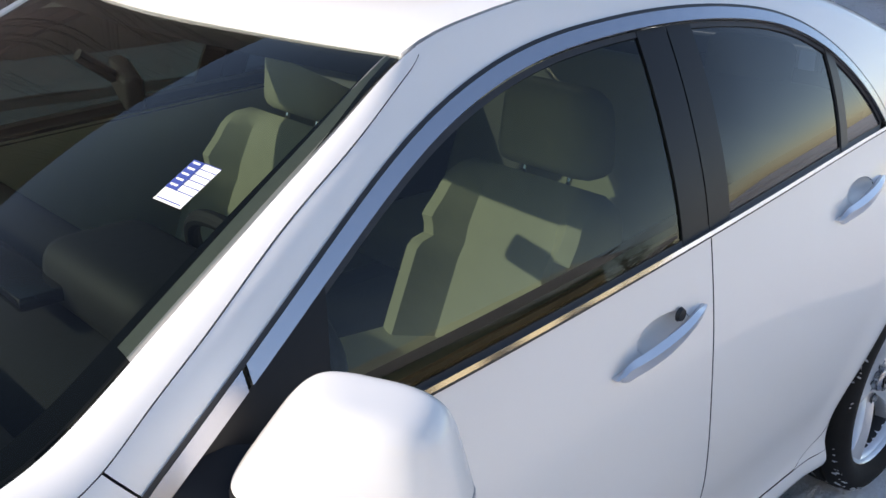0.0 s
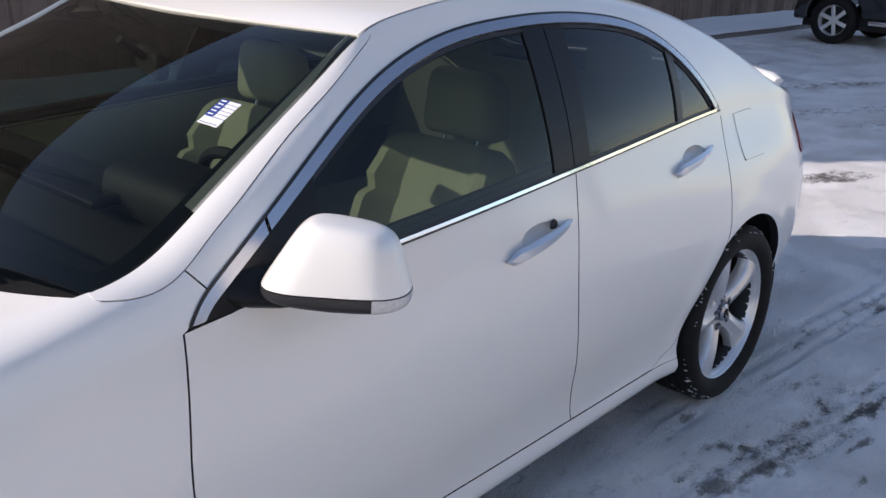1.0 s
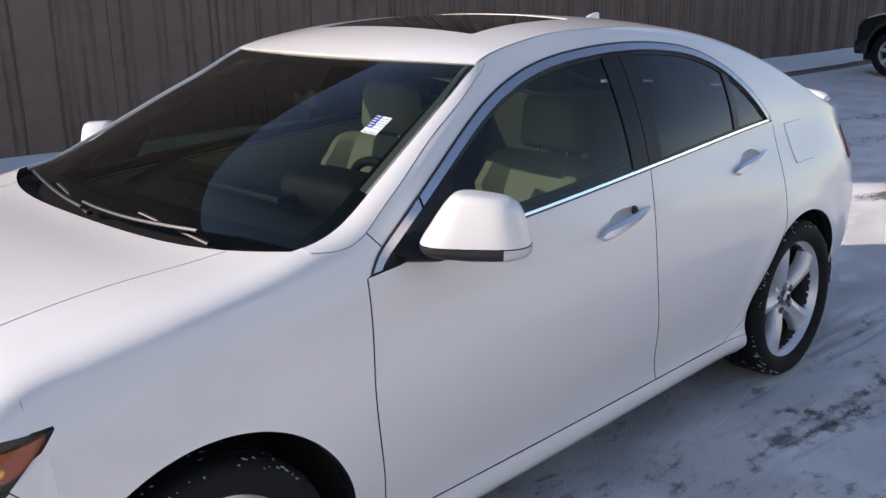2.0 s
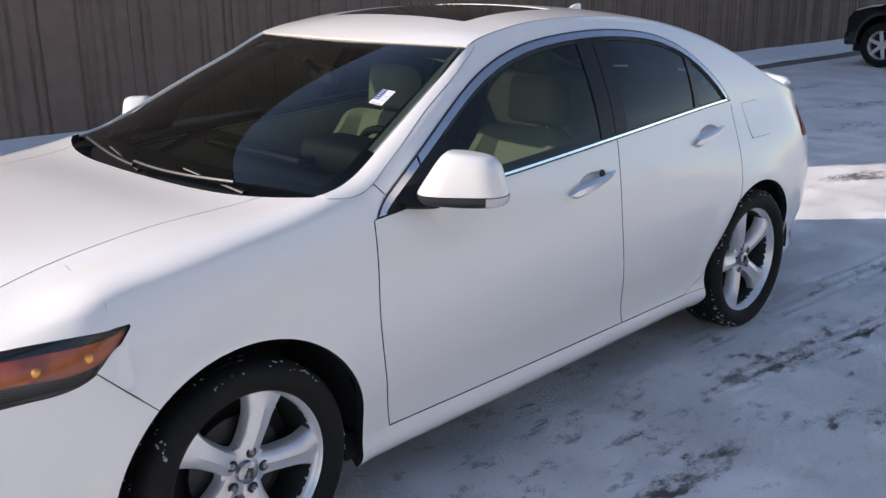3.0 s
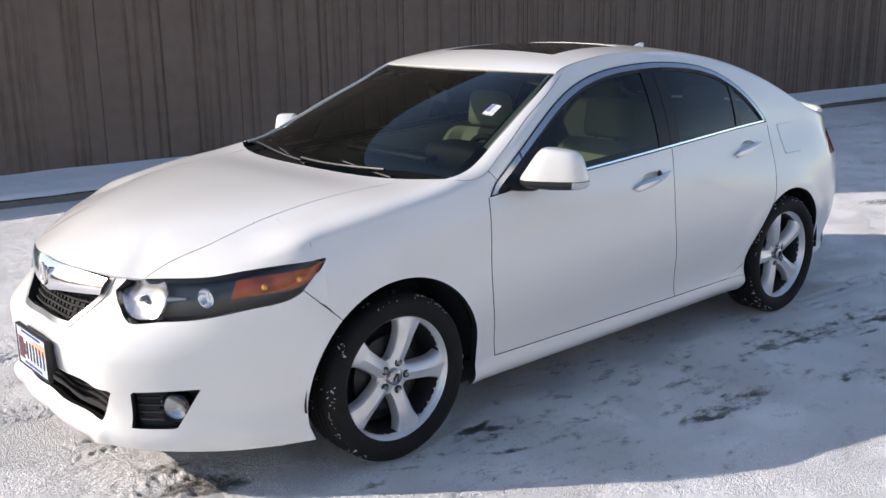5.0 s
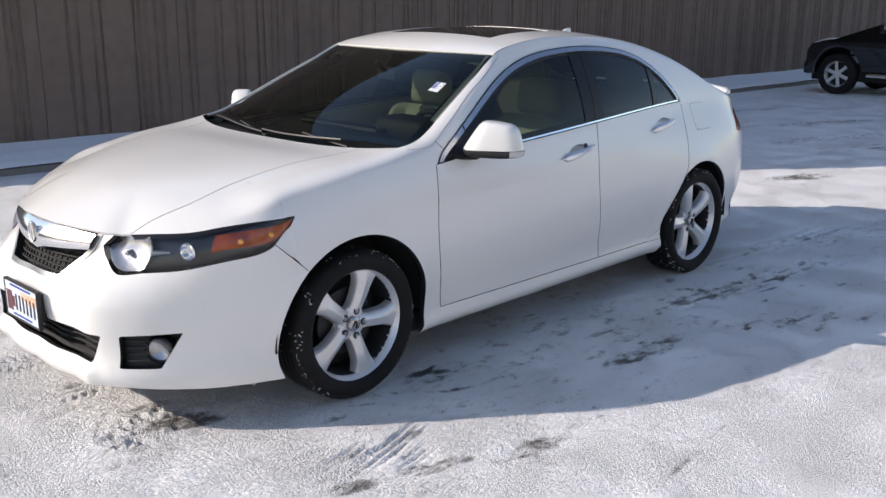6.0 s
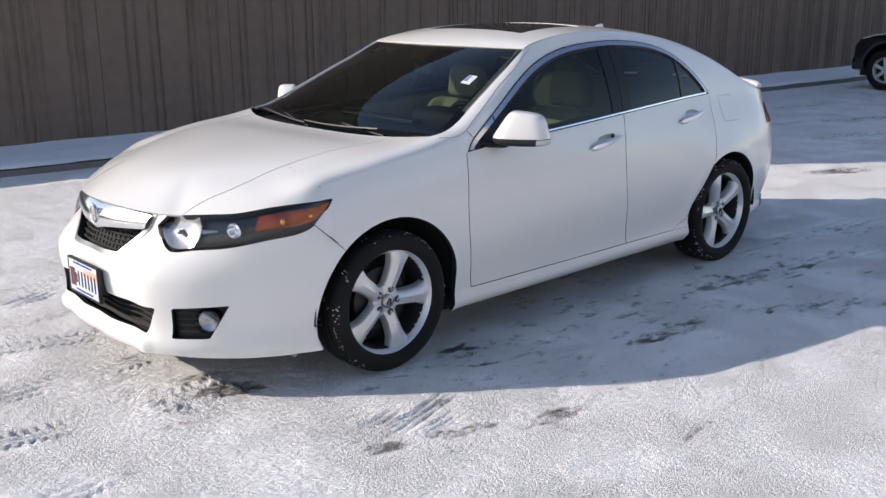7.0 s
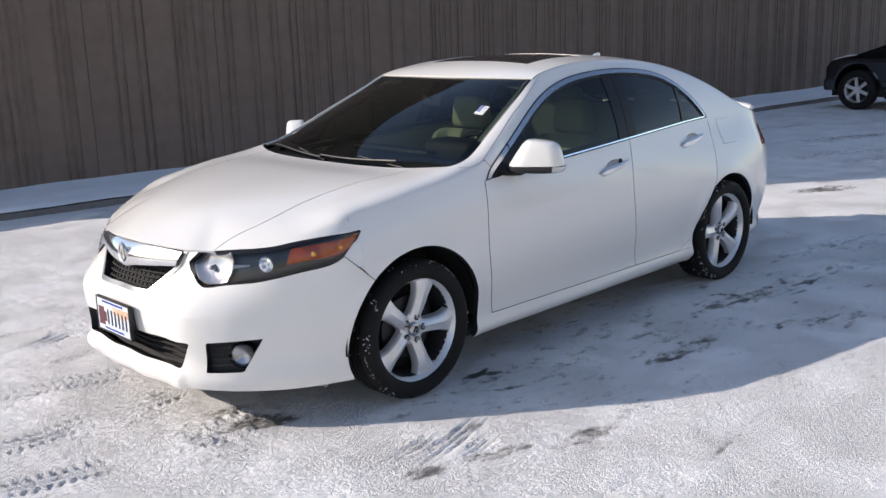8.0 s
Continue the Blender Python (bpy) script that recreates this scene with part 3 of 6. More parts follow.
def lamp_in(a, z):
    """Inside the headlight's outline."""
    q = abs(a)
    return min(z - lamp_low(q), q - LAMP_A0 - max(0.0, (0.735 - z)) * 0.35 - max(0.0, z - 0.735) * 1.1, LAMP_A1 - q)


AS = steps(-arc_len[-1], arc_len[-1], 150)
ZS = steps(0.185, 0.815, 56)
bumper = part("front_bumper", sheet(nose, AS, ZS, [
    lambda a, z: min(1.0, math.hypot(nose_x(a), (z - 0.325) * 0.99) - 0.392),
    lambda a, z: -bumper_seam(nose_x(a), z) - 0.0016 if nose_x(a) < 0.45 else 1.0,
    lambda a, z: -lamp_in(a, z) if z < 0.84 else -1.0,
    lambda a, z: (lamp_low(abs(a)) - z - 0.002) if abs(a) > A(0.47) else 1.0,
    lambda a, z: hood_line(abs(a)) - 0.004 - z if abs(a) < A(0.5) else 1.0,
    by_y(lambda y, z: -grille_in(y, z)), by_y(lambda y, z: -lower_in(y, z)), by_y(lambda y, z: -fog_in(abs(y), z)),
    lambda a, z: z - 0.212 + 0.030 * smooth(0.45, 0.8, abs(nose_y(a)))], rim=0.03), PAINT, car, "white painted front bumper")


def deep(d):
    """The nose's skin set back by d along x and narrowed a little."""
    def f(a, z):
        x, y, h = nose(a, z)
        return (x - d, y * (1 - 0.05 * d / 0.06), h)
    return f


front_grille = part("front_grille", sheet(deep(0.055), steps(-A(0.40), A(0.40), 40), steps(0.56, 0.80, 20), [by_y(lambda y, z: grille_in(y, z) + 0.012)]), DARK, car, "black mesh front grille in a chrome surround")
bm = bmesh.new()
for k in range(6):
    z = 0.602 + 0.021 * k
    w = 0.215 + (z - 0.588) * 1.02 - 0.012
    merge(bm, tube([(nose(A(abs(y)), z)[0] - 0.034, y, z) for y in steps(-w, w, 24)], 0.0045, 6))
part("slat", bm, DARK, front_grille, "row of thin black bars")
for k in range(-9, 10):
    y = k * 0.034
    zt = 0.695 + abs(y) * 0.08
    zb2 = 0.592 + max(0, abs(y) - 0.2) * 0.98
    if zt - zb2 > 0.02:
        part("slat", tube([(nose(A(abs(y)), z)[0] - 0.040, y, z) for z in steps(zb2, zt, 5)], 0.004, 6), DARK, front_grille)
plenum_low = lambda y: 0.690 + 0.075 * abs(y) - 0.012 * math.exp(-(y / 0.06) ** 2)


def plenum(a, z):
    x, y, h = nose(a, z)
    mid = (plenum_low(y) + 0.786) / 2
    return (x + 0.004 + 0.018 * (1 - ((z - mid) / 0.055) ** 2), y, h)


part("chrome_bar", sheet(plenum, steps(-A(0.40), A(0.40), 70), steps(0.66, 0.80, 20), [
    by_y(lambda y, z: grille_in(y, z) - 0.012), by_y(lambda y, z: z - plenum_low(y)), lambda a, z: hood_line(abs(a)) - 0.011 - z], rim=0.03), BRIGHTBAR, front_grille, "broad polished chrome bar across the top of the grille")
part("surround", sheet(lambda a, z: (nose(a, z)[0] + 0.004, *nose(a, z)[1:]), steps(-A(0.40), A(0.40), 90), steps(0.56, 0.80, 60), [
    by_y(lambda y, z: grille_in(y, z) + 0.002), by_y(lambda y, z: 0.018 - grille_in(y, z)), lambda a, z: hood_line(abs(a)) - 0.006 - z], rim=0.03), SATIN, front_grille, "grey satin surround")
# maker's emblem, drawn as a plain oval ring with two bars
bx = nose(0, 0.742)[0] + 0.024
emblem = lathe([(0.036, -0.004), (0.042, -0.004), (0.044, 0.002), (0.042, 0.007), (0.036, 0.004)], 32, "X")
bmesh.ops.scale(emblem, vec=(1, 0.8, 1.0), verts=emblem.verts[:])
merge(emblem, tube([(0.003, 0.006, 0.034), (0.003, 0.017, -0.030)], 0.0055, 8))
merge(emblem, tube([(0.003, -0.006, 0.034), (0.003, -0.017, -0.030)], 0.0055, 8))
bmesh.ops.translate(emblem, vec=(bx, 0, 0.742), verts=emblem.verts[:])
part("emblem", emblem, CHROME, front_grille, "chrome oval emblem")
part("emblem_backing", merge(bmesh.new(), lathe([(0.0, 0.001), (0.036, 0.001)], 24, "X"), Matrix.Translation((bx, 0, 0.742)) @ Matrix.Diagonal((1, 0.8, 1, 1))), DARK, front_grille, "dark disc behind the emblem")

lower = part("lower_grille", sheet(deep(0.06), steps(-A(0.52), A(0.52), 50), steps(0.25, 0.45, 10), [by_y(lambda y, z: lower_in(y, z) + 0.014)]), DARK, car, "black lower air intake")
for k in range(4):
    z = 0.315 + 0.027 * k
    w = 0.425 + (z - 0.297) * 0.38
    part("slat", tube([(nose(A(abs(y)), z)[0] - 0.040, y, z) for y in steps(-w, w, 30)], 0.008, 8, flat=0.6), DARK, lower)
fog = part("fog_recess", sheet(deep(0.05), steps(A(0.50), A(0.76), 30), steps(0.25, 0.46, 16), [by_y(lambda y, z: fog_in(y, z) + 0.02)], flip=False), BLACK, car, "black fog lamp recess", both=True)
for k in range(4):
    z = 0.314 + 0.027 * k
    part("louvre", tube([(nose(A(y), z)[0] - 0.022, y, z) for y in steps(0.540, 0.598, 6)], 0.007, 8, flat=0.6), BLACK, fog, both=True)
fc = nose(A(0.622), 0.350)
fm = Matrix.Translation((fc[0] - 0.032, fc[1] - 0.006, fc[2])) @ Matrix.Rotation(radians(38), 4, "Z")
part("fog_bezel", merge(bmesh.new(), lathe([(0.062, -0.025), (0.056, 0.006), (0.049, 0.012), (0.044, 0.004), (0.040, -0.02)], 32, "X"), fm), GLOSSB, fog, "gloss black ring", both=True)
part("fog_reflector", merge(bmesh.new(), lathe([(0.0, -0.02), (0.02, -0.018), (0.046, 0.0)], 28, "X"), fm), REFLECTOR, fog, both=True)
part("fog_lens", merge(bmesh.new(), lathe([(0.0, 0.014), (0.025, 0.012), (0.046, 0.004)], 28, "X"), fm), CLEAR, fog, "clear fog lamp lens", both=True)

# headlights
LAMP_GREY = material("lamp_grey", (0.016, 0.016, 0.018), 0.3, coat=0.3, grain=0.3, scale=40.0)
HA = sorted(set(steps(LAMP_A0 - 0.02, LAMP_A1 + 0.004, 64)))


def lamp_skin(off):
    """Outer cover between the bumper's upper edge and the hood's and fender's lower edges; k from 0 to 1 up."""
    def f(a, k):
        zl = lamp_low(a)
        x, y = nose_x(a), nose_y(a)
        w = smooth(0.80, 0.66, x)
        px = nose(a, zl)
        # upper edge lies on the fender's or the hood's rim
        t = (a - LAMP_A0) / (LAMP_A1 - LAMP_A0)
        zt = max(zl + 0.002, lamp_top(a))
        back = 0.030 + 0.035 * smooth(0.6, 0.0, t)
        q = px[0] - back * k * smooth(1.02, 0.85, t) - off, px[1] - 0.020 * k * smooth(1.02, 0.6, t) - off * 0.5, zl + (zt - zl) * k
        b = 0.012 * math.sin(math.pi * k) * smooth(1.0, 0.7, t)
        return (q[0] + b, q[1] + b * 0.5, q[2])
    return f


def lamp_cut(a, k):
    """Within the lamp's slanted inner end."""
    zl = lamp_low(a)
    z = zl + (max(zl + 0.002, lamp_top(a)) - zl) * k
    return a - LAMP_A0 - max(0.0, 0.735 - z) * 0.35 - max(0.0, z - 0.735) * 1.1
KS = steps(0, 1, 16)
# the hood and fenders roll down to meet the grille's and the lamps' upper edge, going round (0.3, 0) by angle
OLD_RIM = [(hood_f(y), y, top(hood_f(y), y / edge_y(hood_f(y)))[2]) for y in steps(0.0, 0.50, 20)] + [(x, edge_y(x), edge_z(x)) for x in steps(0.707, 0.646, 5)]
for x in steps(0.640, 0.285, 30):
    lo, hi = 1.0, 2.0
    for _ in range(24):
        mid = (lo + hi) / 2
        lo, hi = (mid, hi) if side(x, mid)[2] < head_z(x) else (lo, mid)
    OLD_RIM.append((x, side(x, lo)[1], head_z(x)))
NEW_RIM = [(nose_x(a) - 0.004, nose_y(a), hood_line(a) + 0.002) for a in steps(0.0, LAMP_A0, 14)] + [tuple(Vector(lamp_skin(0.0)(LAMP_A0 + t * (LAMP_A1 - LAMP_A0), 1.0)) + Vector((-0.002, -0.002, 0.003))) for t in steps(0.13, 1.0, 30)]


def by_angle(rim):
    pol = sorted((math.atan2(y, x - 0.3), math.hypot(x - 0.3, y), z) for x, y, z in rim)
    return tuple(np.array(c) for c in zip(*pol))


def eased(rim, width=9):
    """The rim evened out along its way."""
    t = np.linspace(-1.7, 1.7, 341)
    box = np.ones(2 * width + 1) / (2 * width + 1)
    cols = [np.interp(np.abs(t), rim[0], c) for c in rim[1:]]
    cols = [np.convolve(np.pad(c, width, mode="edge"), box, mode="valid") for c in cols]
    return (t[170:], *[c[170:] for c in cols])


OLD_RIM, NEW_RIM = by_angle(OLD_RIM), eased(by_angle(NEW_RIM), 5)


REACH = 0.26


def rims(a):
    """Old radius and height of the rim at this angle, then the new ones."""
    return [float(np.interp(a, t[0], t[k])) for t in (OLD_RIM, NEW_RIM) for k in (1, 2)]


def upper_z(x, y):
    """Height of the unrolled hood and fender."""
    e = edge_y(x)
    if y <= e:
        return top(x, y / e)[2]
    lo, hi = 1.0, 2.0
    for _ in range(22):
        mid = (lo + hi) / 2
        lo, hi = (mid, hi) if side(x, mid)[1] > y else (lo, mid)
    return side(x, lo)[2]


TURN = radians(88.0)


def nose_cap(a, k):
    """The front of hood and fenders: k runs from the unrolled surface to the new rim."""
    q = abs(a)
    r0, z0, r1, z1 = rims(q)
    ri = r1 - REACH
    c, n = math.cos(q), math.sin(q)
    h = lambda r: upper_z(0.3 + r * c, r * n)
    zi = h(ri)
    m0 = (zi - h(ri - 0.02)) / 0.02 * REACH
    m1 = (z1 - zi) * (1.25 + 0.8 * smooth(0.7, 1.5, q))
    k2, k3 = k * k, k ** 3
    z = zi * (2 * k3 - 3 * k2 + 1) + m0 * (k3 - 2 * k2 + k) + z1 * (3 * k2 - 2 * k3) + m1 * (k3 - k2)
    r = ri + REACH * k
    w = smooth(radians(66), TURN, q)
    if w > 0:
        ro = ri + (r0 - ri) * k
        s3 = smooth(0, 1, k)
        r, z = r + (ro + (r1 - r0) * s3 - r) * w, z + (h(ro) + (z1 - z0) * s3 - z) * w
    return (0.3 + r * c, math.copysign(r * n, a), z)


def roll_down(bm):
    """Draw the fender's flank behind the cap to the same rim."""
    for v in bm.verts:
        a, r = math.atan2(abs(v.co.y), v.co.x - 0.3), math.hypot(v.co.x - 0.3, v.co.y)
        if a > radians(97) or a < TURN - 0.001 or v.co.z < 0.66:
            continue
        r0, z0, r1, z1 = rims(a)
        w = smooth(0.0, 1.0, (r - r1 + REACH) / (r0 - r1 + REACH)) * smooth(radians(97), radians(90), a)
        k = 1 + (r1 - r0) * w / r
        v.co.x, v.co.y, v.co.z = 0.3 + (v.co.x - 0.3) * k, v.co.y * k, v.co.z + (z1 - z0) * w
    return bm


def before_cap(x, y):
    a = math.atan2(abs(y), x - 0.3)
    return rims(a)[2] - REACH - math.hypot(x - 0.3, y) if a < TURN else (a - TURN) * 0.8


def on_joint(p):
    """Where the cap meets the rest of its own panel."""
    a, r = math.atan2(abs(p.y), p.x - 0.3), math.hypot(p.x - 0.3, p.y)
    return p.z > 0.72 and (abs(a - TURN) < 0.004 or (a < TURN + 0.004 and abs(rims(a)[2] - REACH - r) < 0.004))


hood_bm = sheet(top, steps(-0.36, 0.75, 74), steps(-1, 1, 60), [lambda x, v: x - hood_b(v * edge_y(x)), lambda x, v: seam_y(x) - 0.0018 - abs(v) * edge_y(x), lambda x, v: before_cap(x, v * edge_y(x))])
merge(hood_bm, sheet(nose_cap, steps(-TURN, TURN, 150), KS, [lambda a, k: seam_y(nose_cap(a, k)[0]) - 0.0018 - abs(nose_cap(a, k)[1])], flip=True))
bmesh.ops.remove_doubles(hood_bm, verts=hood_bm.verts[:], dist=0.0012)
hood_bm.normal_update()
turn_in(hood_bm, 0.010, on_joint)
part("hood", hood_bm, PAINT, car, "white hood")
merge(fender_bm, sheet(top, FENDER_X, steps(0.6, 1.0, 16), [lambda x, v: x - hood_b(v * edge_y(x)), lambda x, v: v * edge_y(x) - seam_y(x) - 0.0018, lambda x, v: before_cap(x, v * edge_y(x)) if x > 0.25 else 1.0]))
roll_down(fender_bm)
merge(fender_bm, sheet(nose_cap, steps(radians(30), TURN, 60), KS, [lambda a, k: nose_cap(a, k)[1] - seam_y(nose_cap(a, k)[0]) - 0.0018], flip=True))
bmesh.ops.remove_doubles(fender_bm, verts=[v for v in fender_bm.verts if v.co.z > 0.72 and v.co.y < 0.86], dist=0.0012)
fender_bm.normal_update()
turn_in(fender_bm, 0.03, on_joint)
part("front_fender", fender_bm, PAINT, car, both=True)
lens = part("headlight", sheet(lamp_skin(0.0), HA, KS, [lamp_cut]), CLEAR, car, "swept clear headlight with an amber corner", both=True)
part("lamp_housing", sheet(lamp_skin(0.055), HA, KS, [lamp_cut]), LAMP_GREY, lens, "black inner housing", both=True)
part("amber_reflector", sheet(lamp_skin(0.014), HA, KS, [lambda a, k: a - (LAMP_A0 + 0.545 * (LAMP_A1 - LAMP_A0)) - 0.03 * k, lambda a, k: LAMP_A1 - 0.035 - a, lambda a, k: 0.80 - k, lambda a, k: k - 0.24 - 0.10 * smooth(0.9, 0.6, (a - LAMP_A0) / (LAMP_A1 - LAMP_A0))], rim=0.012), AMBER, lens, "amber side marker", both=True)


def lamp_at(f, k, off):
    a = LAMP_A0 + f * (LAMP_A1 - LAMP_A0)
    return Vector(lamp_skin(off)(a, k))


def beam_bowl(a, k):
    """Faceted reflector at the lamp's inner end, hollowed round its bulb."""
    f = (a - LAMP_A0) / (LAMP_A1 - LAMP_A0)
    r = math.hypot((f - 0.15) / 0.14, (k - 0.5) / 0.55)
    return Vector(lamp_skin(0.018 + 0.034 * max(0.0, 1 - r * r))(a, k))


part("high_beam", sheet(beam_bowl, HA, KS, [lambda a, k: lamp_cut(a, k) - 0.010, lambda a, k: 0.985 - k, lambda a, k: k - 0.04,
    lambda a, k: 1.0 if (a - LAMP_A0) / (LAMP_A1 - LAMP_A0) < 0.14 else 1 - math.hypot(((a - LAMP_A0) / (LAMP_A1 - LAMP_A0) - 0.14) / 0.13, (k - 0.5) / 0.75)], rim=0.006), REFLECTOR, lens, "bright faceted main beam reflector", both=True)
part("lamp_bulb", merge(bmesh.new(), lathe([(0.0, 0.022), (0.008, 0.018), (0.011, 0.0), (0.011, -0.02)], 16, "X"), Matrix.Translation(lamp_at(0.15, 0.5, 0.045)) @ Matrix.Rotation(radians(20), 4, "Z")), SATIN, lens, both=True)
# two bright orange balls painted in as glints of the amber marker
for f in (0.70, 0.84):
    b = bmesh.new()
    bmesh.ops.create_uvsphere(b, u_segments=12, v_segments=8, radius=0.012, matrix=Matrix.Translation(lamp_at(f, 0.5, 0.012)))
    part("marker_glint", b, material("glint_orange", (0.95, 0.42, 0.10), 0.08, metal=0.6), lens, "bright orange ball added as a painted glint in the amber", both=True)
for f, k, r, nm in ((0.445, 0.48, 0.033, "projector"),):
    c = lamp_at(f, k, 0.030)
    m = Matrix.Translation(c) @ Matrix.Rotation(radians(20), 4, "Z")
    bowl = part(nm, merge(bmesh.new(), lathe([(0.0, -0.016), (r * 0.22, -0.016), (r * 0.24, -0.010), (r * 0.55, -0.012), (r * 0.92, 0.002), (r, 0.010), (r * 1.06, 0.008)], 32, "X"), m), CHROME, lens, "polished reflector bowl", both=True)
for f0, f1, k in ((0.27, 0.355, 0.47),):
    pts = [lamp_at(q, k, 0.034) for q in steps(f0, f1, 6)]
    part("lamp_bridge", tube(pts, [0.011 - 0.0009 * q for q in range(7)], 8), SATIN, lens, both=True)
proj = lamp_at(0.445, 0.48, 0.026)
part("projector_lens", merge(bmesh.new(), lathe([(0.0, 0.014), (0.014, 0.010), (0.022, 0.0)], 24, "X"), Matrix.Translation(proj) @ Matrix.Rotation(radians(20), 4, "Z")), CLEAR, lens, both=True)

# number plate, its marks as plain bars
plate_m = Matrix.Translation((1.026, 0, 0.455))
plate = part("number_plate", merge(boxes((-0.004, 0.004, -0.152, 0.152, -0.076, 0.076), bevel=0.003), bmesh.new()), PLATE, car, "pale blue and orange number plate in a dark frame")
plate.matrix_basis = plate_m
part("plate_frame", boxes((-0.012, 0.007, -0.157, 0.157, 0.072, 0.080), (-0.012, 0.007, -0.157, 0.157, -0.080, -0.072), (-0.012, 0.007, -0.157, -0.150, -0.0722, 0.0722), (-0.012, 0.007, 0.150, 0.157, -0.0722, 0.0722), bevel=0.0025), BLACK, plate)
part("plate_picture", boxes((0.0042, 0.0050, 0.00, 0.145, 0.016, 0.050), (0.0042, 0.0050, 0.05, 0.12, 0.006, 0.0159)), ORANGE, plate, "orange sunset on the plate")
part("plate_picture", boxes((0.0042, 0.0050, -0.140, -0.085, -0.050, 0.035), (0.0042, 0.0050, -0.084, -0.065, -0.030, 0.015)), MAROON, plate, "dark picture at the plate's edge")
part("plate_bracket", boxes((-0.045, -0.013, -0.13, 0.13, -0.05, 0.06), bevel=0.004), BLACK, plate, "black plate bracket")
part("plate_strip", boxes((0.0042, 0.0050, -0.10, 0.10, 0.056, 0.066)), BLUE, plate)
part("plate_strip", boxes((0.0042, 0.0050, -0.09, 0.09, -0.065, -0.056)), BLUE, plate)
for k in range(6):
    y = -0.048 + 0.034 * k
    part("plate_bar", boxes((0.0052, 0.0062, y - 0.0065, y + 0.0065, -0.040, 0.030)), PLATE_DARK, plate)

# ---- wheels ----
# dark steel of the brake disc, also the painted shade inside the rim
SATIN_DARK = material("steel_and_rim_shade", (0.05, 0.05, 0.055), 0.5, metal=0.6, grain=0.3, scale=20.0)

def tyre_mesh():
    R = 0.325
    prof = [(0.240, 0.088), (0.250, 0.100), (0.270, 0.110), (0.292, 0.110), (0.308, 0.102), (0.318, 0.090), (0.3235, 0.076)]
    groove = []
    for g in (0.048, 0.016, -0.016, -0.048):
        groove += [(R, g + 0.005), (R - 0.008, g + 0.004), (R - 0.008, g - 0.004), (R, g - 0.005)]
    prof = prof + groove + [(r, -h) for r, h in reversed(prof)]
    return lathe(prof, 72)


def tread_blocks():
    """Shoulder blocks of the tread."""
    bm = bmesh.new()
    for k in range(72):
        for s in (-1, 1):
            b = boxes((-0.0118, 0.0118, s * 0.088 - 0.016, s * 0.088 + 0.016, -0.004, 0.0022))
            m = Matrix.Rotation(radians(5 * k + (2.5 if s > 0 else 0)), 4, "Y") @ Matrix.Translation((0, 0, 0.3195)) @ Matrix.Rotation(radians(-s * 32), 4, "X")
            merge(bm, b, m)
    return bm


def tread_snow(seed):
    """Crumbs of snow packed into the shoulder and grooves of the tread."""
    r, bm = random.Random(seed), bmesh.new()
    for _ in range(420):
        a, y = r.uniform(0, 360), r.choice((0.097, 0.102, 0.092, 0.086, 0.080, 0.048, 0.016, -0.016, -0.048, -0.09)) + r.uniform(-0.006, 0.006)
        rad = 0.3225 if abs(y) < 0.08 else 0.3225 - (abs(y) - 0.08) * 0.75
        if noise.noise((a * 0.06, y * 20, seed)) < -0.02:
            continue
        b = bmesh.new()
        bmesh.ops.create_icosphere(b, subdivisions=1, radius=1.0)
        q = r.uniform(0.0018, 0.005)
        merge(bm, b, Matrix.Rotation(radians(a), 4, "Y") @ Matrix.Translation((0, y, rad)) @ Matrix.Rotation(r.uniform(1.0, 2.4), 4, "Z") @ Matrix.Diagonal((q * r.uniform(1.5, 3.2), q * 0.7, q * 0.6, 1)))
    return bm


def spoke_mesh():
    """One broad spoke, flaring to the rim, its face gently crowned."""
    bm = bmesh.new()
    rows = []
    for k in range(11):
        r = 0.040 + (0.236 - 0.040) * k / 10
        w = 0.029 + 0.013 * k / 10 + 0.022 * max(0, (k - 6) / 4) ** 1.6 + 0.012 * max(0, (3 - k) / 3) ** 2
        h = 0.050 + 0.024 * math.sin(math.pi * 0.5 * min(1, k / 8)) - 0.006 * (k / 10) ** 2
        prof = [(-w * 1.12, h - 0.045), (-w, h - 0.012), (-w * 0.86, h - 0.003), (-w * 0.5, h - 0.001), (w * 0.12, h + 0.008), (w * 0.5, h + 0.003), (w * 0.86, h - 0.004), (w, h - 0.012), (w * 1.12, h - 0.045)]
        rows.append([bm.verts.new((x, y, r)) for x, y in prof])
    for a, b in zip(rows, rows[1:]):
        for i in range(len(a) - 1):
            bm.faces.new((a[i], a[i + 1], b[i + 1], b[i]))
    bm.faces.new(rows[0])
    bm.faces.new(rows[-1][::-1])
    bmesh.ops.recalc_face_normals(bm, faces=bm.faces[:])
    return bm


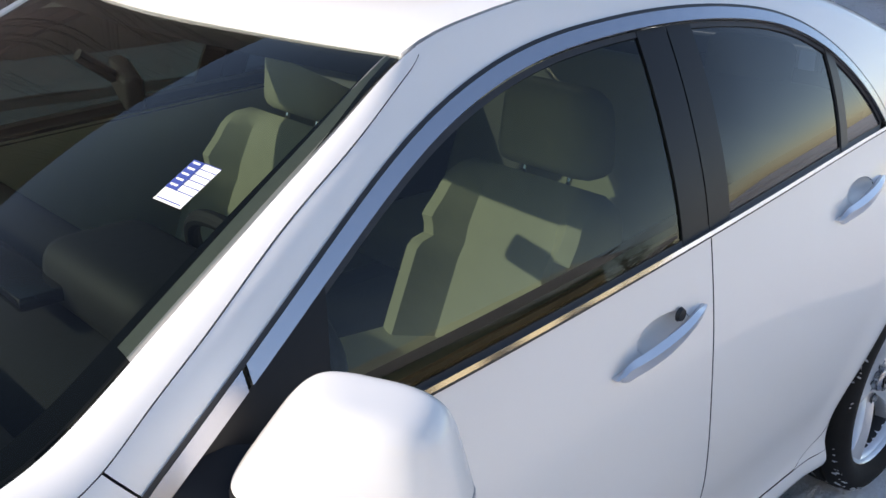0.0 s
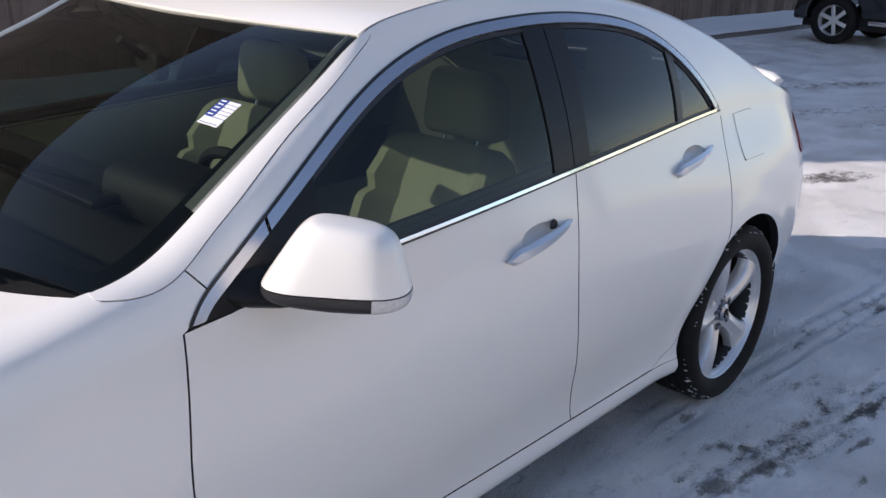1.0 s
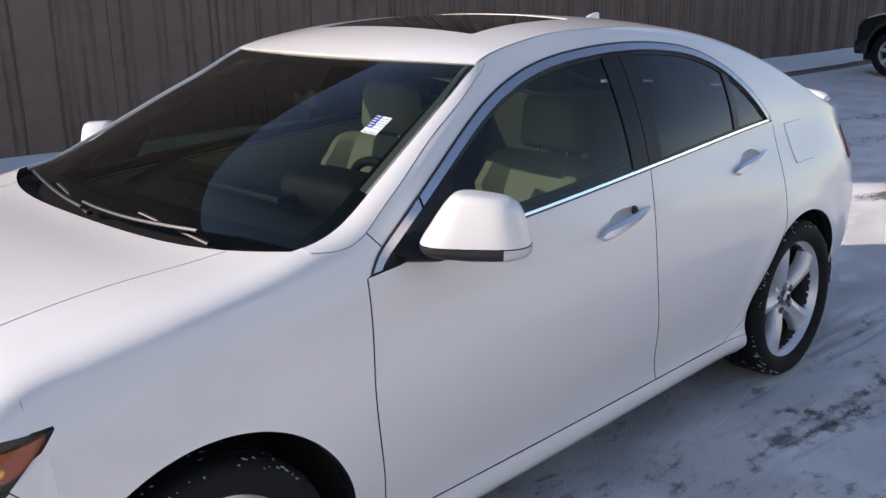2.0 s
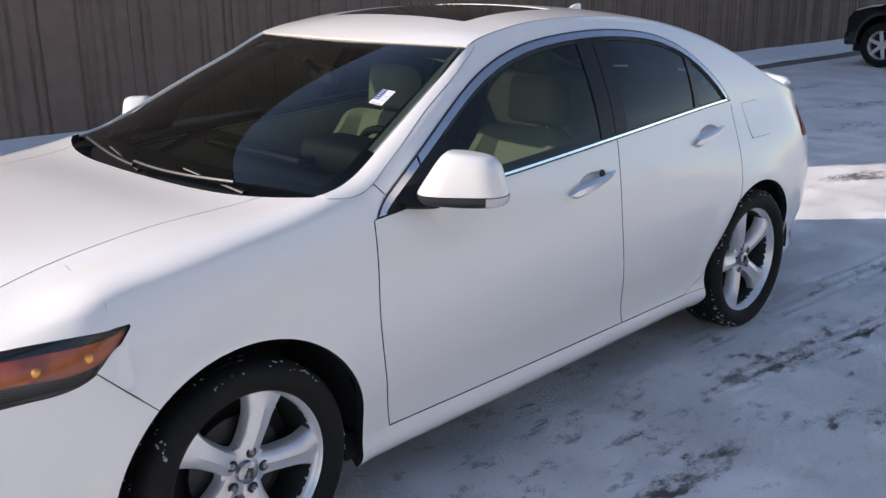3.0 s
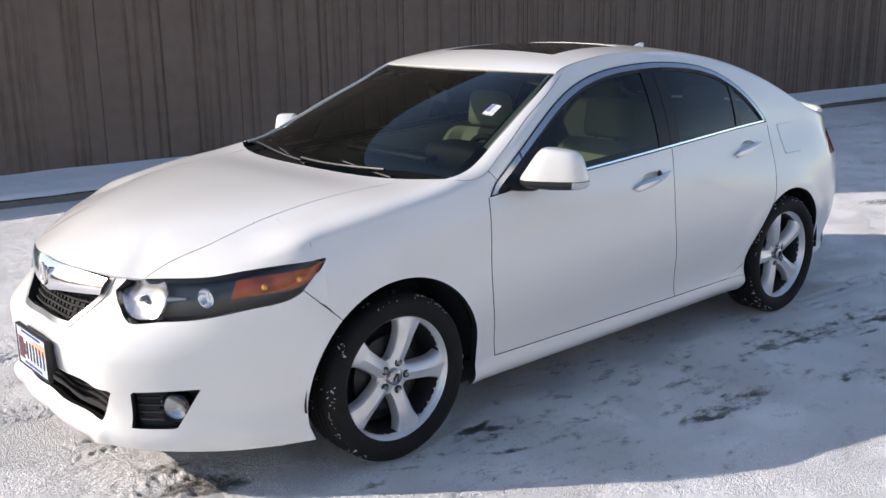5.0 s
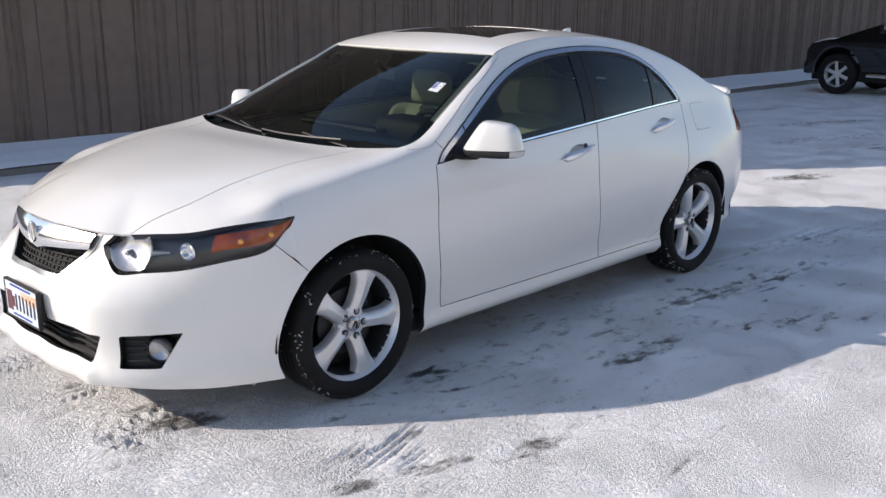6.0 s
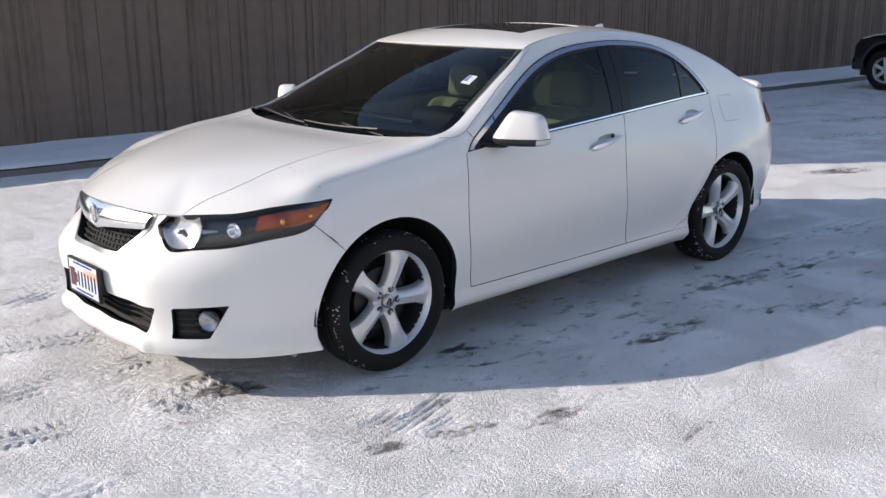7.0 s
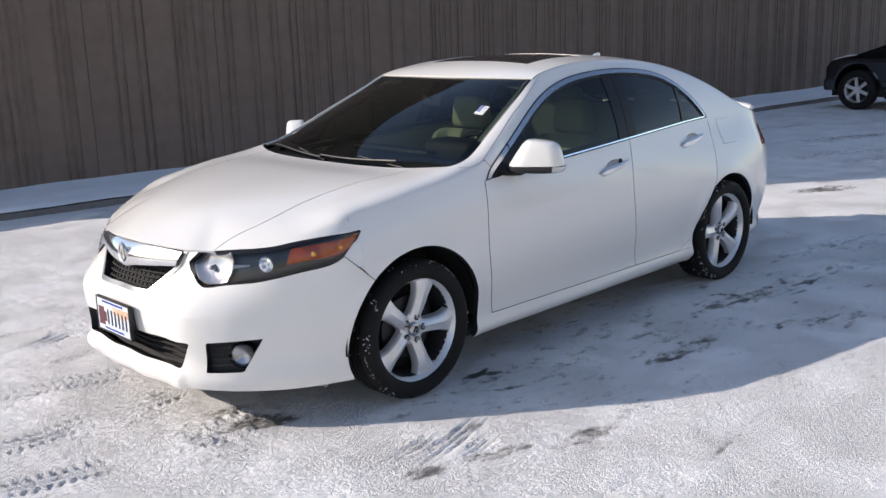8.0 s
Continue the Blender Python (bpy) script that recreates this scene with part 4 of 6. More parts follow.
def build_wheel(parent, x, y, turn, snowy):
    s = 1 if y > 0 else -1
    base = Matrix.Translation((x, y, HUB)) @ Matrix.Rotation(0 if s > 0 else math.pi, 4, "Z") @ Matrix.Rotation(radians(turn), 4, "Y")
    wheel = part("wheel", lathe([(0.170, -0.09), (0.225, -0.085), (0.230, 0.0), (0.232, 0.070), (0.240, 0.088), (0.247, 0.093), (0.250, 0.090), (0.247, 0.084), (0.238, 0.080), (0.226, 0.064), (0.219, 0.0), (0.217, -0.08), (0.170, -0.085)], 72), ALLOY, parent, "five-spoke silver alloy wheel")
    wheel.matrix_basis = base
    part("tyre", WHEEL["tyre"].copy(), RUBBER, wheel, "black winter tyre with snow in the tread")
    tagged(part("tread", WHEEL["tread"].copy(), RUBBER, wheel, "black tread blocks"), kind="stuff")
    tagged(part("tread_snow", tread_snow(round(x * 7 + y * 3)), SNOW_BITS, wheel, "crumbs of snow packed in the tread"), kind="stuff")
    for k in range(5):
        sp = part("spoke", WHEEL["spoke"].copy(), ALLOY, wheel)
        sp.matrix_basis = Matrix.Rotation(radians(72 * k), 4, "Y")
        lug = part("lug_nut", lathe([(0.0, 0.067), (0.0065, 0.0665), (0.0085, 0.063), (0.0085, 0.058)], 12), SATIN, wheel)
        lug.matrix_basis = Matrix.Rotation(radians(72 * k), 4, "Y") @ Matrix.Translation((0, 0, 0.056))
        # raised black ring painting the shade of the nut's recess
        part("lug_hole_shade", lathe([(0.0085, 0.0585), (0.0095, 0.0605), (0.0150, 0.0615), (0.0165, 0.0590)], 18), GLOSSB, lug)
    part("hub", lathe([(0.0, 0.048), (0.058, 0.050), (0.072, 0.044), (0.080, 0.020)], 40), ALLOY, wheel)
    cap = part("centre_cap", lathe([(0.0, 0.072), (0.024, 0.071), (0.031, 0.066), (0.033, 0.05)], 32), BRUSHED, wheel, "silver centre cap")
    part("cap_mark", merge(tube([(-0.004, 0.0735, 0.016), (-0.011, 0.0735, -0.014)], 0.003, 6), tube([(0.004, 0.0735, 0.016), (0.011, 0.0735, -0.014)], 0.003, 6)), GLOSSB, cap)
    # dark ring over the alloy inside the rim, painting shade between the spokes
    part("rim_shade", lathe([(0.2255, 0.058), (0.2175, 0.0), (0.2155, -0.08)], 48), SATIN_DARK, wheel, "dark ring that paints shade inside the rim")
    part("brake_disc", lathe([(0.05, 0.0), (0.145, 0.0), (0.145, -0.02), (0.05, -0.02)], 48), SATIN_DARK, wheel, "dark steel brake disc")
    part("brake_back", lathe([(0.0, -0.04), (0.20, -0.04)], 40), DARK, wheel)
    return wheel


WHEEL = {"tyre": tyre_mesh(), "tread": tread_blocks(), "spoke": spoke_mesh()}
for wx, wy, turn in ((0.0, 0.792, -20), (REAR_AXLE, 0.792, 14), (0.0, -0.792, 20), (REAR_AXLE, -0.792, 50)):
    build_wheel(car, wx, wy, turn, True)
for ax in (0.0, REAR_AXLE):
    for s in (1, -1):
        part("wheel_liner", lathe([(0.400, s * 0.862), (0.402, s * 0.50), (0.05, s * 0.50)], 40, arc=188, start=-4), DARK, car, "dark wheel arch liner").matrix_basis = Matrix.Translation((ax, 0, HUB))
# the foremost boxes are added to block sun passing under the nose
part("underbody", boxes((-3.45, -3.15, -0.72, 0.72, 0.22, 0.30), (-2.30, -0.40, -0.78, 0.78, 0.17, 0.26), (0.40, 0.73, -0.58, 0.58, 0.19, 0.25), (-0.40, 0.40, -0.48, 0.48, 0.165, 0.30), (-3.2, -2.3, -0.48, 0.48, 0.18, 0.32), (0.73, 0.86, -0.34, 0.34, 0.215, 0.25)), DARK, car, "dark underbody")
# unseen sheet added to stop sun leaking through behind the lower intake
part("bumper_sun_block", sheet(lambda a, k: tuple(Vector(nose(a, 0.214)) * (1 - k) + Vector((0.42, nose_y(a) * 0.85, 0.216)) * k - Vector((0.006, 0, 0))), steps(-A(0.80), A(0.80), 60), steps(0, 1, 4), [lambda a, k: nose_x(a) - 0.45]), DARK, car, "unseen dark sheet added to block sun under the bumper")
part("splash_flap", boxes((0.41, 0.425, 0.60, 0.72, 0.13, 0.22), bevel=0.004), SLUSH, car, "slush-caked flap ahead of the wheel", both=True)

# ---- handles, mirrors and small outer parts ----
def handle(parent, xc, zc, rise, bowl, both=True):
    dish = sheet(side, steps(xc - 0.09, xc + 0.09, 18), steps(0.80, 1.0, 30), [zs(lambda x, z: -bowl(x, z) * 0.03)])
    for v in dish.verts:
        v.co.y -= 0.026 * max(0.0, -bowl(v.co.x, v.co.z)) ** 0.6
    part("handle_cup", dish, PAINT, parent, "scooped recess behind the handle", both=both)
    # a blade with a sharp ridge: broad at its front end, drawn out to a point behind
    bar, rows, n = bmesh.new(), [], 22
    for i in range(n + 1):
        k = i / n
        x = xc + 0.158 - 0.285 * k
        z = zc - 0.014 + rise * k + 0.012 * k * k
        wide = smooth(0.0, 0.13, k) * (1 - 0.45 * smooth(0.35, 1.0, k)) * (1 - smooth(0.86, 1.0, k) * 0.9) + 0.06
        out = 0.005 + 0.027 * math.sin(math.pi * min(1.0, 0.04 + 0.93 * k)) ** 0.6
        lo, hi = 0.021 * wide, 0.019 * wide
        y = side_y(x, z)
        rows.append([bar.verts.new(p) for p in ((x, y + out * 0.62, z + hi), (x, y + out, z + hi * 0.55), (x, y + out * 0.92, z - lo * 0.45), (x, y + out * 0.42, z - lo), (x, y + out * 0.25 - 0.004, z))])
    for p, q in zip(rows, rows[1:]):
        for m in range(5):
            bar.faces.new((p[m], p[(m + 1) % 5], q[(m + 1) % 5], q[m]))
    bar.faces.new(rows[0][::-1])
    bar.faces.new(rows[-1])
    bmesh.ops.recalc_face_normals(bar, faces=bar.faces[:])
    return part("door_handle", bar, HANDLE, parent, "satin chrome pull handle", both=both, angle=22)


handle(front_door, -1.495, 0.886, 0.030, bowl_f)
handle(rear_door, -2.350, 0.944, 0.026, bowl_r)
for hx, hz in ((-1.545, 0.918),):
    part("key_lock", merge(bmesh.new(), lathe([(0.0, 0.003), (0.011, 0.003), (0.014, -0.004)], 16), Matrix.Translation((hx, side_y(hx, hz) + 0.006, hz))), BLACK, front_door[0], "small black lock behind the handle")

MIR_D = Vector((-0.150, 0.200, -0.012)).normalized()
MIR_N = Vector((0, 0, 1)).cross(MIR_D).normalized() * -1
MIR_C = Vector((-0.739, 0.968, 1.045))


def spow(v, e):
    return math.copysign(abs(v) ** e, v)


def mirror_shell(th, ph):
    cz = spow(math.cos(ph), 0.35)
    a, b, c = spow(math.cos(th), 0.50) * cz, spow(math.sin(th), 0.80) * cz, spow(math.sin(ph), 0.36)
    up = 0.081 * (1 - 0.10 * max(a, 0))
    # the inner flank slants in towards the top, the outer one a little
    reach = 0.146 * a + (0.052 * (c + 0.75) * max(-a, 0) if a < 0 else -0.020 * (c + 0.8) * a)
    p = MIR_C + MIR_D * reach + MIR_N * (0.080 * b * (1.0 if b > 0 else 0.55) * (1 - 0.12 * max(c, 0))) + Vector((0, 0, up * c))
    return tuple(p)


THS, PHS = steps(-math.pi, math.pi, 64), steps(-math.pi / 2, math.pi / 2, 40)
mz = lambda th, ph: mirror_shell(th, ph)[2]
band = lambda th, ph: mz(th, ph) - 1.002
mir = part("wing_mirror", sheet(mirror_shell, THS, PHS, [lambda t, p: band(t, p) - 0.001], rim=0.008, flip=True), PAINT, car, "white door mirror with a black underside", both=True)
along = lambda th, ph: (Vector(mirror_shell(th, ph)) - MIR_C).dot(MIR_D)
part("mirror_base", sheet(mirror_shell, THS, PHS, [lambda t, p: -band(t, p) - 0.002, lambda t, p: 0.078 - along(t, p)], rim=0.006, flip=True), BLACK, mir, "black plastic lower shell", both=True)
part("turn_lamp", sheet(mirror_shell, THS, PHS, [lambda t, p: -band(t, p) - 0.002, lambda t, p: along(t, p) - 0.079, lambda t, p: mz(t, p) - 0.957], rim=0.004, lift=0.001, flip=True), material("turn_lamp", (0.62, 0.62, 0.62), 0.12, coat=0.8, grain=0.35, scale=120.0, bump=0.001), mir, "clear turn signal at the tip", both=True)
foot = bmesh.new()
for k, (fx, fy, fz, hx, hz) in enumerate(((-0.640, 0.838, 0.985, 0.075, 0.036), (-0.655, 0.868, 0.978, 0.062, 0.028), (-0.690, 0.905, 0.970, 0.050, 0.020))):
    ring = [foot.verts.new((fx + hx * math.cos(t), fy, fz + hz * math.sin(t))) for t in steps(0, 2 * math.pi, 14)[:-1]]
    if k:
        for i in range(14):
            foot.faces.new((prev[i], prev[(i + 1) % 14], ring[(i + 1) % 14], ring[i]))
    prev = ring
foot.faces.new(prev)
bmesh.ops.recalc_face_normals(foot, faces=foot.faces[:])
part("mirror_foot", foot, PILLAR, mir, "black mirror foot", both=True)

# black sheet showing round the flap as the painted shade of its gap
part("flap_gap_shade", sheet(side, steps(-2.98, -2.70, 24), LOW, [zs(convex((-2.8814, 0.8806), (-2.7036, 0.8836), (-2.6886, 1.0364), (-2.8514, 1.0364)))], lift=0.0006), BLACK, car, "black sheet painting the shaded gap round the fuel flap")
part("fuel_flap", sheet(side, steps(-2.98, -2.70, 20), LOW, [zs(convex((-2.880, 0.882), (-2.705, 0.885), (-2.690, 1.035), (-2.850, 1.035)))], lift=0.003, rim=0.004), PAINT, car, "white fuel filler flap")
part("tail_lamp", sheet(side, [-3.20 - 0.571 * math.sin(math.pi / 2 * k / 30) for k in range(31)][::-1], LOW + HIGH[1:], [zs(lambda x, z: min(-3.245 - x - (z - 0.83) * 0.35, z - 0.822, 0.945 - z, x + 3.77))], lift=0.005, rim=0.012), RED, car, "red tail lamp wrapping the rear corner", both=True)
part("boot_spoiler", tube([(-3.712 + 0.155 * (y / 0.58) ** 2, y, 1.056 - 0.026 * (y / 0.58) ** 2) for y in steps(-0.58, 0.58, 28)], [0.020] + [0.044] * 27 + [0.020], 12, flat=0.55), PAINT, car, "white lip spoiler on the trunk")
fin = bmesh.new()
for x, w, z in ((-2.42, 0.004, 0.0), (-2.45, 0.016, 0.018), (-2.49, 0.020, 0.042), (-2.525, 0.014, 0.058), (-2.545, 0.008, 0.060)):
    zr = crown_z(x) - 0.004
    ring = [fin.verts.new(p) for p in ((x + 0.02, w + 0.008, zr), (x, w * 0.45, zr + z), (x, -w * 0.45, zr + z), (x + 0.02, -w - 0.008, zr))]
    if x < -2.42:
        for i in range(3):
            fin.faces.new((prev[i], ring[i], ring[i + 1], prev[i + 1]))
    prev = ring
fin.faces.new(prev)
bmesh.ops.recalc_face_normals(fin, faces=fin.faces[:])
part("roof_antenna", fin, PAINT, car, "white shark-fin antenna", angle=50)


def wiper(y0, y1, name):
    ym = y0 + (y1 - y0) * 0.5
    xm = -0.252 - 0.20 * ym * ym
    arm = [(-0.235 - 0.20 * y0 * y0, y0, 1.006), (-0.255 - 0.2 * (y0 + ym) ** 2 / 4, (y0 + ym) / 2, 1.020), (xm, ym, screen(xm, ym / 0.75)[2] + 0.012)]
    w = part("wiper", tube(arm, [0.011, 0.008, 0.006], 8, flat=0.6), BLACK, car, "black wiper resting at the windshield's foot")
    blade = []
    for k in steps(0, 1, 12):
        y = y0 + (y1 - y0) * (0.05 + 0.95 * k)
        x = -0.226 - 0.20 * y * y - 0.016 * k
        blade.append((x, y, screen(x, y / (edge_y(x) - 0.012))[2] + 0.007))
    part("wiper_blade", tube(blade, 0.006, 6), BLACK, w)


wiper(0.50, -0.10, "driver")
wiper(-0.05, -0.60, "passenger")
part("roof_moulding", sheet(side, steps(-2.50, -1.15, 50), steps(1.985, 2.0, 1), [], lift=-0.008), BLACK, car, "black roof ditch strip", both=True)
part("windshield_moulding", sheet(side, steps(-1.16, -0.36, 40), steps(1.975, 2.0, 2), [], lift=-0.006), BLACK, car, "black rubber edge of the windshield", both=True)


# ---- cabin ----
def cushion(sx, sy, sz, r, bend=None):
    b = bmesh.new()
    bmesh.ops.create_cube(b, size=1.0, matrix=Matrix.Diagonal((sx, sy, sz, 1)))
    bmesh.ops.bevel(b, geom=b.edges[:], offset=r, segments=4, profile=0.55, affect="EDGES")
    if bend:
        for v in b.verts:
            v.co = Vector(bend(v.co))
    return b


def seat_back(top_z=1.0):
    """Backrest about its foot: a flat centre between bolsters that swell forward and end in a notch under the shoulders."""
    b = bmesh.new()
    rows = []
    for z in [-0.20 + 0.02 * k for k in range(int((top_z - 0.6 + 0.20) / 0.02) + 1)]:
        end = max(0.0, 1 - max(0.0, (z - (top_z - 0.6) + 0.09) / 0.09) ** 2.2) ** 0.5
        notch = math.exp(-((z - 0.245) / 0.022) ** 2)
        hw = (0.252 - 0.014 * notch - 0.02 * smooth(0.25, 0.42, z)) * (0.80 + 0.20 * end)
        swell = (0.085 - 0.030 * notch - 0.035 * smooth(0.22, 0.36, z)) * end * smooth(-0.22, 0.0, z)
        ring = []
        for k in range(40):
            a = 2 * math.pi * k / 40
            y = hw * math.copysign(abs(math.cos(a)) ** 0.6, math.cos(a))
            d = math.sin(a)
            q = min(1.0, abs(y) / hw)
            if d >= 0:
                x = (0.030 * abs(d) ** 0.6 + swell * math.exp(-((q - 0.80) / 0.20) ** 4) * min(1.0, abs(d) * 1.9)) * (0.35 + 0.65 * end)
            else:
                x = -0.105 * abs(d) ** 0.6 * (0.3 + 0.7 * end)
            ring.append(b.verts.new((x, y, z)))
        rows.append(ring)
    for p, q in zip(rows, rows[1:]):
        for i in range(40):
            b.faces.new((p[i], p[(i + 1) % 40], q[(i + 1) % 40], q[i]))
    b.faces.new(rows[0][::-1])
    b.faces.new(rows[-1])
    bmesh.ops.recalc_face_normals(b, faces=b.faces[:])
    return b


def front_seat(x, y, lift):
    """x: where the backrest meets hip height."""
    seat = part("front_seat", merge(bmesh.new(), cushion(0.54, 0.52, 0.17, 0.065, lambda c: (c.x, c.y, c.z + (0.055 * smooth(0.13, 0.22, abs(c.y)) + 0.03 * c.x / 0.27) * (1 if c.z > 0 else 0))), Matrix.Translation((x + 0.21, y, 0.515 + lift))), FABRIC, car, "beige leather front seat")
    tilt = Matrix.Translation((x, y, 0.6 + lift)) @ Matrix.Rotation(radians(-22), 4, "Y")
    part("backrest", merge(bmesh.new(), seat_back(1.04), tilt), FABRIC, seat)
    for s in (-1, 1):
        part("post", merge(bmesh.new(), tube([(-0.04, s * 0.065, 0.40), (-0.03, s * 0.065, 0.52)], 0.006, 8), tilt), CHROME, seat)
    rest = cushion(0.115, 0.29, 0.20, 0.050, lambda c: (c.x - 0.035 * (c.y / 0.14) ** 2 + 0.02 * max(0, c.z) / 0.1, c.y * (1 - 0.16 * max(0, c.z) / 0.1), c.z + 0.01 * math.cos(c.y * 11)))
    part("headrest", merge(bmesh.new(), rest, tilt @ Matrix.Translation((0.005, 0, 0.548)) @ Matrix.Rotation(radians(14), 4, "Y")), FABRIC, seat)


front_seat(-1.585, 0.365, 0.0)
front_seat(-1.44, -0.36, 0.01)
bench = part("rear_bench", merge(bmesh.new(), cushion(0.50, 1.28, 0.16, 0.06), Matrix.Translation((-2.25, 0, 0.52))), FABRIC, car, "beige leather rear bench")
part("backrest", merge(bmesh.new(), cushion(0.14, 1.26, 0.60, 0.06), Matrix.Translation((-2.55, 0, 0.83)) @ Matrix.Rotation(radians(-20), 4, "Y")), FABRIC, bench)
for y in (-0.36, 0.36):
    part("headrest", merge(bmesh.new(), cushion(0.09, 0.25, 0.14, 0.04), Matrix.Translation((-2.64, y, 1.15))), FABRIC, bench)
dash = part("dashboard", merge(bmesh.new(), cushion(0.46, 1.40, 0.34, 0.07, lambda c: (c.x, c.y, c.z - 0.16 * max(0, c.x) / 0.23 * (1 if c.z > 0 else 0) + 0.015 * math.cos(c.y * 5)))), DASH, car, "dark soft-touch dashboard")
dash.matrix_basis = Matrix.Translation((-0.66, 0, 0.855))
part("dash_vent", boxes((-0.05, 0.03, -0.30, 0.30, 0.150, 0.176), bevel=0.008), GLOSSB, dash)
part("binnacle", merge(bmesh.new(), cushion(0.20, 0.36, 0.12, 0.05), Matrix.Translation((-0.14, 0.37, 0.17))), DASH, dash)
part("centre_console", merge(bmesh.new(), cushion(0.95, 0.24, 0.34, 0.05), Matrix.Translation((-1.25, 0, 0.47))), DASH, car, "dark centre console")
ring = bmesh.new()
sw_m = Matrix.Translation((-1.02, 0.37, 0.93)) @ Matrix.Rotation(radians(-65), 4, "Y")
wheel_s = part("steering_wheel", merge(bmesh.new(), lathe([(0.185 + 0.015 * math.cos(t), 0.015 * math.sin(t)) for t in steps(0, 2 * math.pi, 10)], 40, "Z"), sw_m), DASH, car, "dark leather steering wheel")
part("wheel_hub", merge(bmesh.new(), cushion(0.20, 0.16, 0.05, 0.022), sw_m), DASH, wheel_s)
for a in (0, 90, 180):
    m = sw_m @ Matrix.Rotation(radians(a + 90), 4, "Z")
    part("wheel_spoke", merge(bmesh.new(), tube([(0.07, 0, 0), (0.18, 0, 0)], 0.012, 8), m), BRUSHED, wheel_s)
inner = part("rear_view_mirror", merge(bmesh.new(), cushion(0.035, 0.24, 0.065, 0.015), Matrix.Translation((-0.985, 0.0, 1.262)) @ Matrix.Rotation(radians(-20), 4, "Z")), DASH, car, "dark rear-view mirror on the windshield")
part("mirror_stem", tube([(-0.965, 0, 1.275), (-0.90, 0, 1.325)], 0.012, 8), DASH, inner)
part("mirror_glass", merge(bmesh.new(), boxes((-0.0205, -0.0185, -0.11, 0.11, -0.025, 0.025)), Matrix.Translation((-0.985, 0.0, 1.262)) @ Matrix.Rotation(radians(-20), 4, "Z")), CHROME, inner)


def inside(d):
    return lambda x, s: (side(x, s)[0], side(x, s)[1] - d, side(x, s)[2])


part("door_lining", sheet(inside(0.10), steps(-2.55, -0.50, 40), steps(0.05, 1.0, 20), [], rim=0.02), FABRIC, car, "beige door lining", both=True)
part("door_capping", sheet(inside(0.075), steps(-2.60, -0.55, 40), steps(0.93, 1.012, 4), [], rim=0.05), DASH, car, "dark capping under the side windows", both=True)
part("window_ledge", sheet(lambda x, k: (x, belt_y(x) - 0.012 - 0.085 * k, belt_z(x) + 0.004 + 0.006 * k), steps(-2.60, -0.55, 40), steps(0, 1, 3), [], rim=0.02, flip=True), DASH, car, "dark ledge inside the side windows", both=True)
part("headliner", sheet(lambda x, v: (x, top(x, v)[1] * 0.97, top(x, v)[2] - 0.035), steps(-2.60, -1.08, 20), steps(-1, 1, 16), [lambda x, v: -convex((-1.80, -0.5), (-1.40, -0.5), (-1.40, 0.5), (-1.80, 0.5))(x, v)]), CLOTH, car, "grey cloth headliner")
part("pillar_lining", sheet(inside(0.035), steps(-2.70, -0.60, 60), HIGH, [zs(lambda x, z: 0.03 - opening(x, z)), zs(lambda x, z: z - belt_z(x))]), CLOTH, car, "grey pillar lining", both=True)
# tube added to keep sun from crossing the cabin past the windshield pillar
part("pillar_sun_block", tube([(-0.50, 0.765, 1.030), (-0.70, 0.715, 1.115), (-0.90, 0.662, 1.215), (-1.06, 0.620, 1.292), (-1.18, 0.592, 1.335)], [0.028, 0.034, 0.036, 0.036, 0.034], 10), DARK, car, "dark tube added behind the windshield pillar to block sun", both=True)
part("parcel_shelf", boxes((-3.25, -2.62, -0.62, 0.62, 1.00, 1.03), bevel=0.01), DASH, car, "dark rear parcel shelf")
part("cabin_floor", boxes((-2.6, -0.45, -0.78, 0.78, 0.27, 0.31), (-0.48, -0.43, -0.78, 0.78, 0.31, 0.95), (-2.75, -2.68, -0.70, 0.70, 0.31, 1.0)), DASH, car, "dark cabin floor and bulkheads")
part("engine_deck", boxes((-0.36, 0.62, -0.62, 0.62, 0.55, 0.70)), DARK, car, "dark engine bay")

# price tag inside the windshield: a white card with a blue column, its words as bars
A0, B0, D0 = Vector((-0.744, 0.544, 1.226)), Vector((-0.819, 0.529, 1.261)), Vector((-0.751, 0.595, 1.217))
e1 = (B0 - A0).normalized()
e2 = (D0 - A0) - e1 * (D0 - A0).dot(e1)
e2.normalize()
e3 = e1.cross(e2)
e3 = e3 if e3.z > 0 else -e3
tag_m = Matrix((( e1.x, e2.x, e3.x, A0.x), (e1.y, e2.y, e3.y, A0.y), (e1.z, e2.z, e3.z, A0.z + 0.004), (0, 0, 0, 1)))
tag = part("stock_tag", boxes((0, 0.084, 0, 0.050, -0.001, 0.0)), PAPER, car, "white and blue stock tag inside the windshield")
tag.matrix_basis = tag_m
part("tag_column", boxes((0.026, 0.084, 0.0, 0.020, 0.0002, 0.0008)), BLUE, tag)
for k in range(5):
    x = 0.026 + 0.0116 * (k + 0.4)
    part("tag_word", boxes((x, x + 0.0035, 0.003, 0.016, 0.0009, 0.0013)), PAPER, tag)
    part("tag_line", boxes((x + 0.0065, x + 0.0077, 0.0202, 0.050, 0.0002, 0.0006)), BLUE, tag)
part("tag_line", boxes((0.0245, 0.0258, 0.0, 0.050, 0.0002, 0.0006)), BLUE, tag)
part("tag_line", boxes((0.004, 0.0055, 0.004, 0.046, 0.0002, 0.0006)), BLUE, tag)

# ---- the place: snowy lot, fluted wall, kerb ----
rng = random.Random(7)
WALL = pose(-1, -6.18, 0, 0, 0, -4.4)  # x runs along the wall, y out of it


